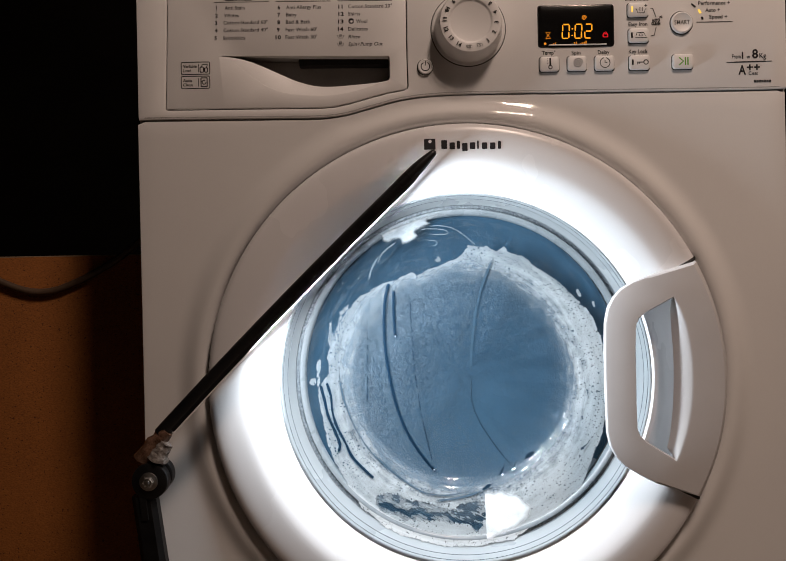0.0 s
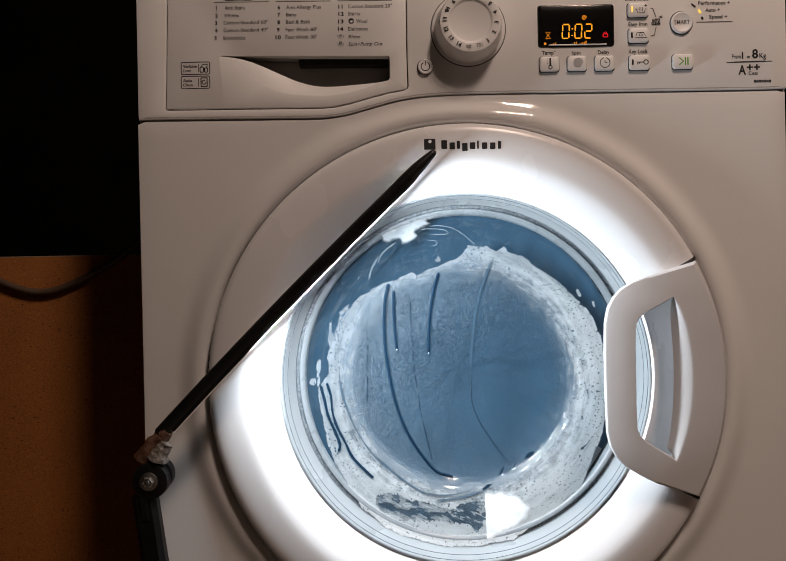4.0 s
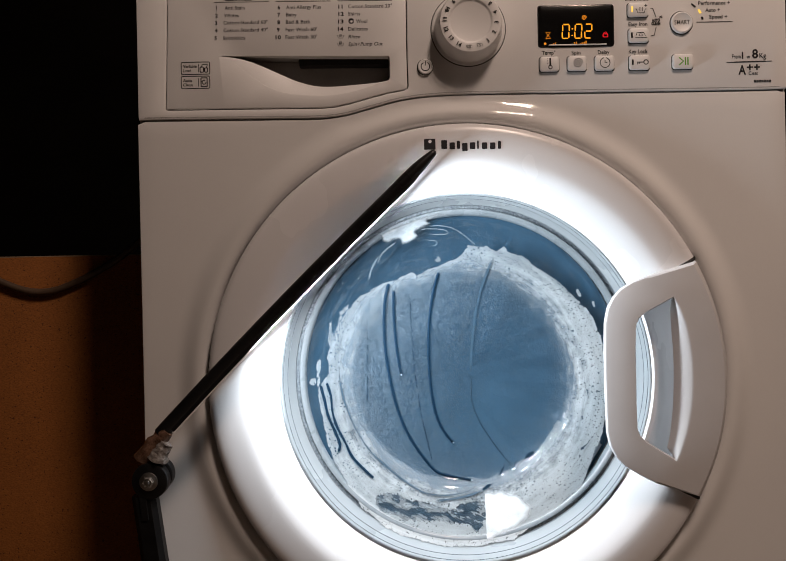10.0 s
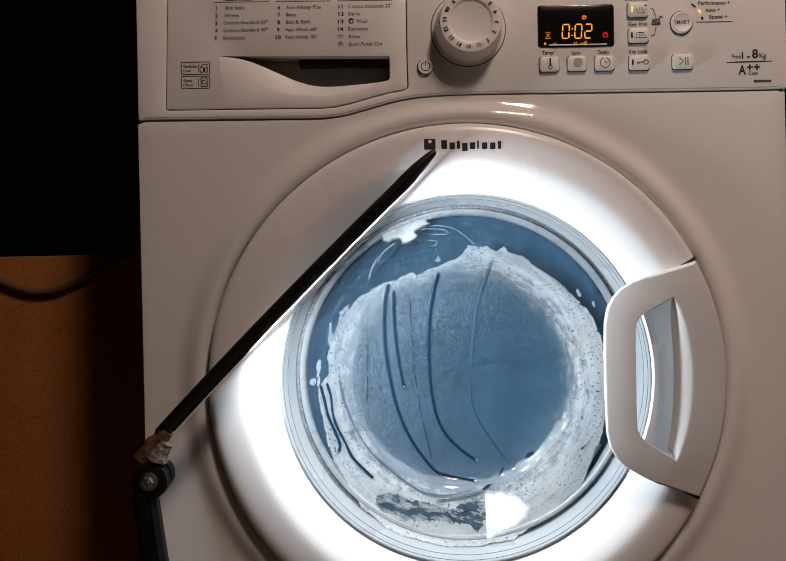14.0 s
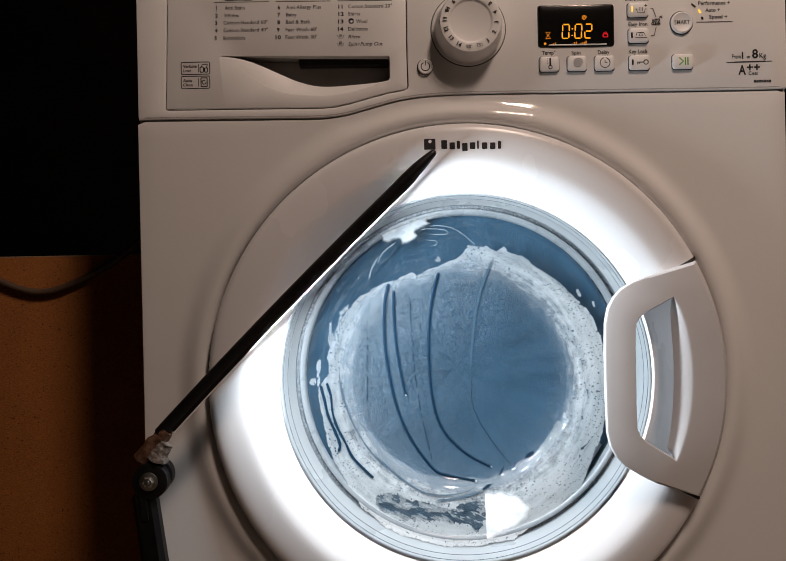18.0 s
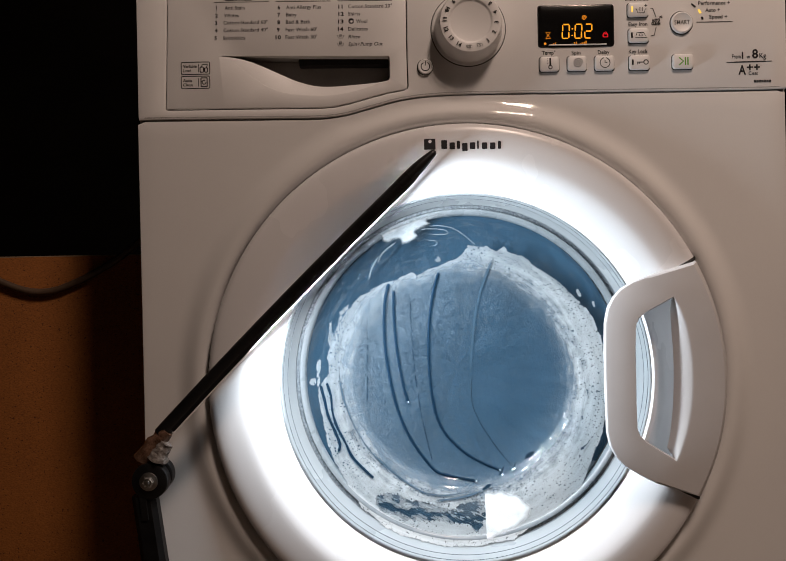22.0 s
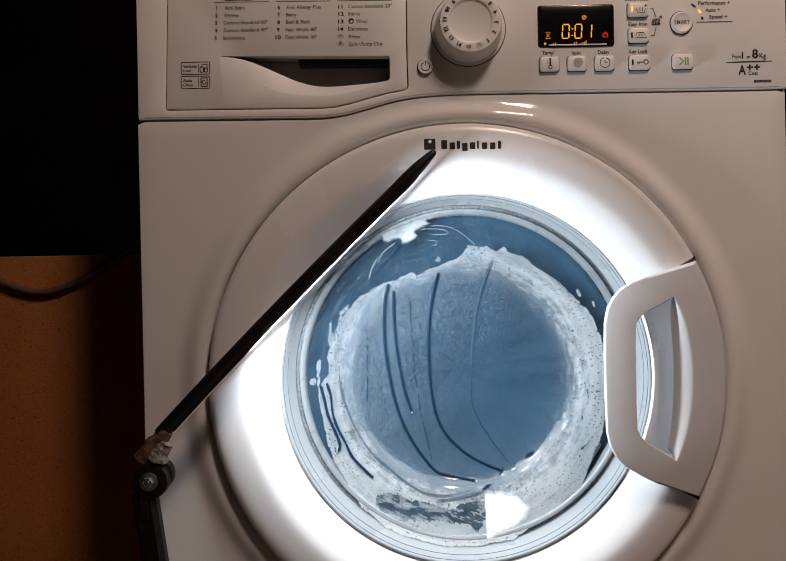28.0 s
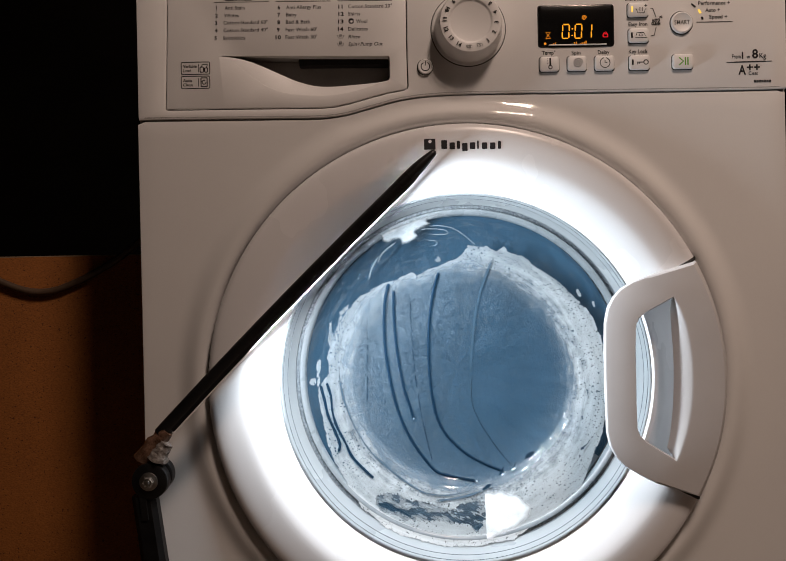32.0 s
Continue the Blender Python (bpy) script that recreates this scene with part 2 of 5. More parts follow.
def wet_trail():
    m = Nodes("wet_trail")
    b = m.add("BsdfPrincipled", Base_Color=(0.004, 0.021, 0.044), Roughness=0.6)
    b.inputs["Specular IOR Level"].default_value = 0.12
    return m.finish(b)


CHIP, GLASS, CLOTH, FOAM, TRAIL = chipboard(), thin_glass(), laundry_cloth(), suds_film(), wet_trail()
SMEAR_FOAM = pale_patch_film("smeared_foam", (0.30, 0.325, 0.345), (0.42, 0.445, 0.46), 0.0042, 0.0022)
# near-white colour stands in for a bright reflection in the glass
GLEAM_FILM = pale_patch_film("painted_gleam", (0.74, 0.77, 0.79), (0.86, 0.88, 0.90), 0.0070, 0.0060)
PALE_CLOTH = surface("grey_suds", (0.16, 0.20, 0.24), (0.26, 0.30, 0.34), (0.7, 0.85), scale=30, bump=0.3)

# ---- mesh helpers ----


def part(name, bm, material, parent=None, label="", smooth=True):
    """Link a bmesh (or a mesh) as one object, under a thing or a part."""
    if isinstance(bm, bmesh.types.BMesh):
        bmesh.ops.recalc_face_normals(bm, faces=bm.faces)
        me = bpy.data.meshes.new(name)
        bm.to_mesh(me)
        bm.free()
        me.polygons.foreach_set("use_smooth", [smooth] * len(me.polygons))
        if smooth:
            me.set_sharp_from_angle(angle=radians(38))
    else:
        me = bm
    if material and not me.materials:
        me.materials.append(material)
    ob = new(name, me)
    if parent:
        ob.parent = parent
    if label:
        ob["label"] = label
    return ob


def thing(name, label, category, group="", kind="", at=(0, 0, 0)):
    ob = new(name)
    ob.location = at
    return tagged(ob, label, category, group, kind)


def box(x0, x1, y0, y1, z0, z1, bevel=0.0, seg=2):
    bm = bmesh.new()
    bmesh.ops.create_cube(bm, size=1)
    bmesh.ops.scale(bm, vec=(x1 - x0, y1 - y0, z1 - z0), verts=bm.verts)
    bmesh.ops.translate(bm, vec=((x0 + x1) / 2, (y0 + y1) / 2, (z0 + z1) / 2), verts=bm.verts)
    if bevel:
        bmesh.ops.bevel(bm, geom=bm.edges[:], offset=bevel, segments=seg, affect="EDGES", profile=0.6)
    return bm


def lathe(profile, cx, cz, seg=96, a0=0.0, a1=360.0):
    """Turn a profile of (radius, y) round the axis through (cx, cz) that runs along y."""
    bm = bmesh.new()
    full = abs(a1 - a0) >= 359.9
    n = seg if full else seg + 1
    rings = []
    for r, y in profile:
        if r < 1e-6:
            rings.append([bm.verts.new((cx, y, cz))])
        else:
            rings.append([bm.verts.new((cx + r * math.cos(radians(a0 + (a1 - a0) * i / seg)), y,
                                        cz + r * math.sin(radians(a0 + (a1 - a0) * i / seg)))) for i in range(n)])
    for p, q in zip(rings, rings[1:]):
        for i in range(n if full else n - 1):
            j = (i + 1) % n
            if len(p) == 1 and len(q) > 1:
                bm.faces.new((p[0], q[i], q[j]))
            elif len(q) == 1 and len(p) > 1:
                bm.faces.new((p[i], q[0], p[j]))
            elif len(p) > 1:
                bm.faces.new((p[i], q[i], q[j], p[j]))
    return bm


def rounded(x0, x1, z0, z1, r, seg=5):
    """Corner points of a rounded rectangle, counter-clockwise."""
    pts = []
    for cx, cz, a in ((x1 - r, z1 - r, 0), (x0 + r, z1 - r, 90), (x0 + r, z0 + r, 180), (x1 - r, z0 + r, 270)):
        pts += [(cx + r * math.cos(radians(a + 90 * i / seg)), cz + r * math.sin(radians(a + 90 * i / seg))) for i in range(seg + 1)]
    return pts


def ring_points(cx, cz, r, seg=32):
    return [(cx + r * math.cos(2 * math.pi * i / seg), cz + r * math.sin(2 * math.pi * i / seg)) for i in range(seg)]


def area(pts):
    return 0.5 * sum(a[0] * b[1] - b[0] * a[1] for a, b in zip(pts, pts[1:] + pts[:1]))


def inset(pts, d):
    """The outline moved inwards by d."""
    s = 1 if area(pts) > 0 else -1
    out = []
    n = len(pts)
    for i in range(n):
        a, b, c = Vector(pts[i - 1]), Vector(pts[i]), Vector(pts[(i + 1) % n])
        u, v = (b - a), (c - b)
        if u.length < 1e-9 or v.length < 1e-9:
            out.append(tuple(b))
            continue
        u, v = u.normalized(), v.normalized()
        nn = Vector((-u.y - v.y, u.x + v.x)) * s
        nn = nn.normalized() if nn.length > 1e-6 else Vector((-u.y, u.x)) * s
        k = max(0.5, abs(nn.dot(Vector((-v.y, v.x)))))
        out.append(tuple(b + nn * d / k))
    return out


def bridge(bm, a, b):
    n = len(a)
    for i in range(n):
        j = (i + 1) % n
        try:
            bm.faces.new((a[i], a[j], b[j], b[i]))
        except ValueError:
            pass


def plate(outline, y_front, y_back, bevel=0.001, holes=(), hole_bevel=None):
    """A plate with this outline and holes in the plane of x and z, its edges eased by bevel."""
    bm = bmesh.new()
    front = []
    for k, loop in enumerate([outline, *holes]):
        b = bevel if k == 0 else (bevel if hole_bevel is None else hole_bevel)
        inner = inset(loop, b if k == 0 else -b)
        mid = inset(loop, (b if k == 0 else -b) * 0.3)
        l0 = [bm.verts.new((x, y_front, z)) for x, z in inner]
        l1 = [bm.verts.new((x, y_front + b * 0.3, z)) for x, z in mid]
        l2 = [bm.verts.new((x, y_front + b, z)) for x, z in loop]
        l3 = [bm.verts.new((x, y_back, z)) for x, z in loop]
        bridge(bm, l0, l1), bridge(bm, l1, l2), bridge(bm, l2, l3)
        front.append(l0)
    edges = []
    for l0 in front:
        for i in range(len(l0)):
            e = bm.edges.get((l0[i], l0[(i + 1) % len(l0)]))
            edges.append(e)
    bmesh.ops.triangle_fill(bm, use_beauty=True, use_dissolve=False, edges=edges, normal=(0, -1, 0))
    return bm


def tube(points, radius, seg=12, caps=True, taper=None):
    """A round tube along points."""
    bm = bmesh.new()
    pts = [Vector(p) for p in points]
    rings = []
    side = None
    for i, p in enumerate(pts):
        d = (pts[min(i + 1, len(pts) - 1)] - pts[max(i - 1, 0)]).normalized()
        ref = Vector((0, 1, 0)) if abs(d.y) < 0.9 else Vector((1, 0, 0))
        a = d.cross(ref).normalized()
        b = d.cross(a).normalized()
        r = radius * (taper(i / (len(pts) - 1)) if taper else 1.0)
        rings.append([bm.verts.new(p + a * r * math.cos(2 * math.pi * k / seg) + b * r * math.sin(2 * math.pi * k / seg)) for k in range(seg)])
    for p, q in zip(rings, rings[1:]):
        bridge(bm, p, q)
    if caps:
        bm.faces.new(rings[0]), bm.faces.new(rings[-1])
    return bm


def spline(points, steps=6):
    """A smooth line through points (Catmull-Rom)."""
    pts = [Vector(p) for p in points]
    pts = [2 * pts[0] - pts[1]] + pts + [2 * pts[-1] - pts[-2]]
    out = []
    for i in range(1, len(pts) - 2):
        p0, p1, p2, p3 = pts[i - 1:i + 3]
        for k in range(steps):
            t = k / steps
            out.append(0.5 * ((2 * p1) + (p2 - p0) * t + (2 * p0 - 5 * p1 + 4 * p2 - p3) * t * t + (3 * p1 - p0 - 3 * p2 + p3) * t ** 3))
    out.append(pts[-2])
    return [tuple(p) for p in out]


def stroke(points, width, y, depth=0.0003, closed=False, taper=None):
    """A printed or wet line of this width along points (x, z) in the plane y."""
    bm = bmesh.new()
    pts = [Vector(p) for p in points]
    n = len(pts)
    rows = []
    for i, p in enumerate(pts):
        a = pts[(i - 1) % n] if closed else pts[max(i - 1, 0)]
        b = pts[(i + 1) % n] if closed else pts[min(i + 1, n - 1)]
        d = (b - a).normalized()
        s = Vector((-d.y, d.x)) * width / 2 * (taper(i / (n - 1)) if taper else 1.0)
        rows.append([bm.verts.new((p.x + s.x, y, p.y + s.y)), bm.verts.new((p.x, y - depth, p.y)), bm.verts.new((p.x - s.x, y, p.y - s.y))])
    for i in range(n if closed else n - 1):
        q = rows[(i + 1) % n]
        for k in (0, 1):
            bm.faces.new((rows[i][k], q[k], q[k + 1], rows[i][k + 1]))
    return bm


def writing(text, x, z, y, height, width=0.0, parent=None, material=None, turn=0.0, italic=0.0, bold=0.0, centre=False, name="printed_text", label=""):
    """Words in the built-in font: baseline at z, starting (or centred) at x, height of capitals, fitted to a width."""
    data = bpy.data.curves.new("type", "FONT")
    data.body, data.size, data.shear, data.offset = text, height / 0.70 * 200, italic, (bold + 0.00006) * 200  # drawn large, then shrunk
    data.align_x = "LEFT"
    data.resolution_u, data.space_character = 3, 1.04
    temp = bpy.data.objects.new("type", data)
    me = bpy.data.meshes.new_from_object(temp)
    bpy.data.objects.remove(temp)
    bpy.data.curves.remove(data)
    me.transform(Matrix.Scale(1 / 200, 4))
    xs = [v.co.x for v in me.vertices]
    lo, hi = min(xs), max(xs)
    k = width / (hi - lo) if width else 1.0
    c, s = math.cos(radians(turn)), math.sin(radians(turn))
    for v in me.vertices:
        px = (v.co.x - lo) * k - (k * (hi - lo) / 2 if centre else 0.0)
        pz = v.co.y - (height / 2 if centre else 0.0)
        v.co = (x + px * c - pz * s, y, z + px * s + pz * c)
    me.name = name
    return part(name, me, material or INK, parent, label)


def jumble(bm, amount, scale, seed=0.0):
    for v in bm.verts:
        v.co += noise.noise_vector(v.co * scale + Vector((seed, seed * 2, 0))) * amount
    return bm

# ---- the room ----
DX, DZ = -0.0017, 0.4573  # the door glass's axis
RZ = DZ - 0.0018  # the ring and the lip round it sit a little lower


def setting(name, bm, material, label):
    return tagged(part(name, bm, material), label, name.split("_")[0], kind="structure")


setting("floor", box(-1.7, 1.7, -2.3, 0.75, -0.06, 0.0), FLOOR, "brown vinyl floor under the machine")
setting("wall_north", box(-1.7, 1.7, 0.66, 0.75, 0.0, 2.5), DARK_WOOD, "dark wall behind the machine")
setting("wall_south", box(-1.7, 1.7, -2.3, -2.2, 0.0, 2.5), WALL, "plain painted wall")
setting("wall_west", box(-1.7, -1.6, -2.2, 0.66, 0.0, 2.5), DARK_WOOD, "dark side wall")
setting("wall_east", box(1.6, 1.7, -2.2, 0.66, 0.0, 2.5), WALL, "plain painted wall")
setting("ceiling", box(-1.7, 1.7, -2.3, 0.75, 2.5, 2.56), WALL, "plain ceiling")

# ---- washing machine ----
washer = thing("washing_machine", "white front-loading washing machine running a spin cycle", "washing machine")
BOTTOM = 0.012


def seam(shift=0.0):
    """The wavy line where the control panel meets the front sheet, from the hinge side to the handle side."""
    pts = [(-0.2968, 0.7), (-0.2738, 0.6995), (-0.2184, 0.6991), (-0.1676, 0.6988), (-0.1306, 0.6986), (-0.1075, 0.7009), (-0.0843, 0.7069),
           (-0.0564, 0.7138), (-0.0287, 0.7169), (0.0037, 0.7179), (0.0591, 0.7178), (0.1284, 0.7176), (0.2208, 0.7172), (0.2762, 0.7171), (0.2968, 0.7177)]
    pts[0] = (-0.2988, 0.6995)
    return [(p[0], p[1] + shift) for p in spline([(a, b, 0) for a, b in pts], 3)]


def front_sheet():
    """The enamelled front with a round opening and a raised lip round it."""
    top = seam(-0.0007)
    x0, x1 = -0.2965, 0.2965
    loop = [(x1, BOTTOM), (x1, top[-1][1])] + top[::-1] + [(x0, BOTTOM)]
    profile = [(0.2361, 0.030), (0.2362, 0.006), (0.2366, -0.0020), (0.2376, -0.0056), (0.2394, -0.0079), (0.2418, -0.0091), (0.2443, -0.0094)]
    for i in range(24):  # a rounded crest that runs out into the sheet
        q = (i + 0.5) / 24 * 0.0257
        slope = 0.0066 / 0.01407 * (math.sin(q / 0.0089 * math.pi / 2) if q < 0.0089 else 0.5 + 0.5 * math.cos((q - 0.0089) / 0.0168 * math.pi))
        profile.append((0.2443 + (i + 1) / 24 * 0.0257, profile[-1][1] + slope * 0.0257 / 24))
    n = 360
    bm = bmesh.new()

    def reach(a):
        d = Vector((math.cos(a), math.sin(a)))
        best = 9.0
        for p, q in zip(loop, loop[1:] + loop[:1]):
            e = Vector(q) - Vector(p)
            den = d.x * e.y - d.y * e.x
            if abs(den) < 1e-9:
                continue
            w = Vector(p) - Vector((DX, RZ))
            t, u = (w.x * e.y - w.y * e.x) / den, (w.x * d.y - w.y * d.x) / den
            if t > 0 and -1e-6 <= u <= 1 + 1e-6:
                best = min(best, t)
        return best
    far = [max(0.2606, reach(2 * math.pi * i / n)) for i in range(n)]
    foot = [min(0.2700, f - 0.0006) for f in far]  # the lip's slope is cut short where the control panel comes close
    rings = []
    for r, y in profile:
        row = []
        for i in range(n):
            a, q = 2 * math.pi * i / n, r if r < 0.2440 else 0.2440 + (r - 0.2440) * (foot[i] - 0.2440) / 0.0260
            row.append(bm.verts.new((DX + q * math.cos(a), y, RZ + q * math.sin(a))))
        rings.append(row)
    for k, back, y in ((0.30, 0.0, -0.0028), (0.75, 0.0, -0.0028), (1.0, 0.0020, -0.0028), (1.0, 0.0008, -0.0026), (1.0, 0.0, -0.0016)):
        row = []
        for i in range(n):
            a = 2 * math.pi * i / n
            r = max(foot[i] + (far[i] - foot[i]) * 0.76 if k == 1.0 else 0.0, foot[i] + (far[i] - foot[i]) * k - back)
            row.append(bm.verts.new((DX + r * math.cos(a), y, RZ + r * math.sin(a))))
        rings.append(row)
    rings.append([bm.verts.new((v.co.x, 0.006, v.co.z)) for v in rings[-1]])
    for p, q in zip(rings, rings[1:]):
        bridge(bm, p, q)
    return bm


part("front_sheet", front_sheet(), ENAMEL, washer, "white enamelled front sheet with a raised lip round the door")


def side(x0, x1, name, label):
    return part(name, box(x0, x1, 0.0015, 0.585, BOTTOM, 0.846, 0.0025), ENAMEL, washer, label)


side(-0.2975, -0.2950, "side_panel", "white enamelled side")
side(0.2950, 0.2975, "side_panel", "white enamelled side")
# lid out of view; the bow is added to cast a curved shadow below
lid = bmesh.new()
edge = [(x, -0.005 - 0.029 * max(0.0, 1 - ((x - 0.05) / 0.26) ** 2)) for x in [-0.2975 + 0.595 * i / 40 for i in range(41)]] + [(0.2975, 0.585), (-0.2975, 0.585)]
lows, tops = [lid.verts.new((x, y, 0.846)) for x, y in edge], [lid.verts.new((x, y, 0.862)) for x, y in edge]
bridge(lid, lows, tops)
lid.faces.new(lows), lid.faces.new(tops)
part("top_panel", lid, ENAMEL, washer, "white lid, its unseen front edge bowed to shade the panel")
part("back_panel", box(-0.2950, 0.2950, 0.575, 0.585, BOTTOM, 0.845), ENAMEL, washer)
part("panel_backing", box(-0.2945, 0.2945, 0.026, 0.032, 0.69, 0.845), GAP, washer, "dark gap behind the control panel")
for fx in (-0.26, 0.26):
    for fy in (0.05, 0.53):
        part("foot", lathe([(0, 0.0), (0.02, 0.0), (0.02, 0.02), (0, 0.02)], 0, 0, 16), BLACK, washer).matrix_local = pose(fx, fy, 0.0, 90)

# control panel with the room for the drawer cut into it
PY = -0.0045  # front of the control panel
DRAWER_EDGE = [(-0.2681, 0.8536), (-0.2707, 0.7650), (-0.2724, 0.7105), (-0.2718, 0.7087), (-0.2704, 0.7082), (-0.2182, 0.7079), (-0.1674, 0.7076), (-0.1305, 0.7073), (-0.1175, 0.7080), (-0.1027, 0.7110), (-0.0841, 0.7161),
               (-0.0679, 0.7200), (-0.0535, 0.7225), (-0.0507, 0.7238), (-0.0495, 0.7266), (-0.0499, 0.7654), (-0.0492, 0.8494)]


def fascia_outline():
    low = seam(0.0004)
    top = 0.8450
    edge = DRAWER_EDGE
    loop = [(-0.2975, top)] + [(-0.2975, low[0][1] + 0.003), (-0.2969, low[0][1])] + low[1:-1] + [(0.2967, low[-1][1]), (0.2975, low[-1][1] + 0.003), (0.2975, top)]
    return loop + [(edge[-1][0], top)] + [(x, z) for x, z in edge[::-1][1:-1]] + [(edge[0][0], top)]


fascia = part("control_panel", plate(fascia_outline(), PY, 0.005, 0.0013), FASCIA, washer, "off-white plastic control panel with black print")

for k, w in ((0.0034, 0.0007), (0.0046, 0.0004)):
    part("panel_groove", stroke([(x, z) for x, z in seam(k)][1:-1], w, PY - 0.00005, -0.0001), GAP if k < 0.004 else FASCIA, fascia)

# detergent drawer with its scooped finger pull
DRAWER = [(x, z) for x, z in inset(DRAWER_EDGE, 0.0009)]
DRAWER[0], DRAWER[-1] = (DRAWER[0][0], 0.8440), (DRAWER[-1][0], 0.8440)
LOWER = spline([(-0.2228, 0.7571, 0), (-0.2136, 0.7542, 0), (-0.2027, 0.7461, 0), (-0.1900, 0.7357, 0), (-0.1754, 0.7267, 0), (-0.1579, 0.7213, 0), (-0.1339, 0.7192, 0), (-0.1136, 0.7199, 0), (-0.0932, 0.7242, 0), (-0.0672, 0.7324, 0)], 5)
CURVE = spline([(-0.2219, 0.7571, 0), (-0.2081, 0.7555, 0), (-0.1943, 0.7520, 0), (-0.1805, 0.7466, 0), (-0.1668, 0.7404, 0), (-0.1530, 0.7346, 0), (-0.1370, 0.7303, 0), (-0.1208, 0.7291, 0), (-0.0977, 0.7305, 0), (-0.0674, 0.7331, 0)], 5)
MOUTH = [(x, z) for x, z, _ in LOWER] + [(-0.0660, 0.7352), (-0.0659, 0.7514), (-0.0672, 0.7542), (-0.1018, 0.7548), (-0.1480, 0.7557), (-0.1942, 0.7566)]
SCOOP = [(x, z) for x, z, _ in CURVE] + [(-0.0667, 0.7352), (-0.0663, 0.7514), (-0.0677, 0.7537), (-0.1018, 0.7544), (-0.1480, 0.7552), (-0.1942, 0.7561)]
drawer = part("detergent_drawer", plate(DRAWER, PY - 0.0002, 0.004, 0.0012, [MOUTH], 0.0001), FASCIA, washer, "detergent drawer front with a scooped finger pull")


def ease(x):
    """The pull is shallow at its tail and deepens along it."""
    t = min(1.0, max(0.01, (x - SCOOP[0][0]) / 0.085))
    return t


def scoop():
    bm = bmesh.new()
    k = len(LOWER)
    a = [bm.verts.new((x, PY + 0.0002, z)) for x, z in MOUTH]
    mid = []
    for i, ((x0, z0), (x1, z1)) in enumerate(zip(MOUTH, SCOOP)):
        mid.append(bm.verts.new((x0 * 0.45 + x1 * 0.55, PY + 0.0035 * ease(x1), z0 * 0.45 + z1 * 0.55)))
    b = [bm.verts.new((x, PY + 0.0085 * ease(x), z)) for x, z in SCOOP]
    bridge(bm, a, mid), bridge(bm, mid, b)
    return bm


part("pull_lip", scoop(), FASCIA, drawer)


def cavity():
    bm = bmesh.new()
    a = [bm.verts.new((x, PY + 0.0085 * ease(x), z)) for x, z in SCOOP]
    cx, cz = -0.1067, 0.7434
    b = [bm.verts.new((cx + (x - cx) * 0.97, PY + 0.0085 * ease(x) + 0.0145, cz + (z - cz) * 0.97)) for x, z in SCOOP]
    bridge(bm, a, b)
    bm.faces.new(b)
    return bm


part("pull_cavity", cavity(), POCKET, drawer, "shaded grey hollow of the finger pull")
SX0, SZ1 = -0.1501, 0.7573
SX1, SZ0 = -0.0674, 0.7492
part("pull_slot", box(SX0, SX1, 0.0045, 0.0195, SZ0, SZ1, 0.0006), GAP, drawer, "black slot of the finger pull")

# printed words: text, place, width, height of capitals
PRINT = PY - 0.00026


def printed(text, u, w, h, parent=None, **kw):
    return writing(text, u[0], u[1], PRINT - 0.00005, h, w, parent or drawer, **kw)


H = 0.0034
for number, words, at_n, at_w, width in (
        ("1", "Anti Stain", (-0.2243, 0.8006), (-0.2164, 0.8006), 0.0185), ("2", "Whites", (-0.2251, 0.7937), (-0.2170, 0.7937), 0.0134),
        ("3", "Cotton Standard 60°", (-0.2255, 0.7870), (-0.2176, 0.7871), 0.0406), ("4", "Cotton Standard 40°", (-0.2258, 0.7801), (-0.2178, 0.7801), 0.0406),
        ("5", "Synthetics", (-0.2262, 0.7731), (-0.2184, 0.7731), 0.0203),
        ("6", "Anti Allergy Plus", (-0.1679, 0.8002), (-0.1601, 0.8001), 0.0319), ("7", "Baby", (-0.1681, 0.7935), (-0.1602, 0.7934), 0.0097),
        ("8", "Bed & Bath", (-0.1684, 0.7866), (-0.1606, 0.7867), 0.0222), ("9", "Fast Wash 60'", (-0.1688, 0.7797), (-0.1609, 0.7797), 0.0286),
        ("10", "Fast Wash 30'", (-0.1703, 0.7728), (-0.1611, 0.7728), 0.0286),
        ("11", "Cotton Standard 20°", (-0.1123, 0.7998), (-0.1033, 0.7999), 0.0402), ("12", "Shirts", (-0.1124, 0.7931), (-0.1034, 0.7932), 0.0111),
        ("13", "Wool", (-0.1128, 0.7862), (-0.0962, 0.7861), 0.0102), ("14", "Delicates", (-0.1131, 0.7793), (-0.1037, 0.7793), 0.0180)):
    printed(number, at_n, (0.0040 if number == "11" else 0.0051) if len(number) == 2 else 0.0, H, bold=0.00013)
    printed(words, at_w, width, H)
printed("Rinse", (-0.1038, 0.7722), 0.0111, H, italic=0.25)
printed("Spin+Pump Out", (-0.1039, 0.7653), 0.0319, H, italic=0.25)
printed("CLEAN PLUS", (-0.2163, 0.8087), 0.0249, H, bold=0.0002)
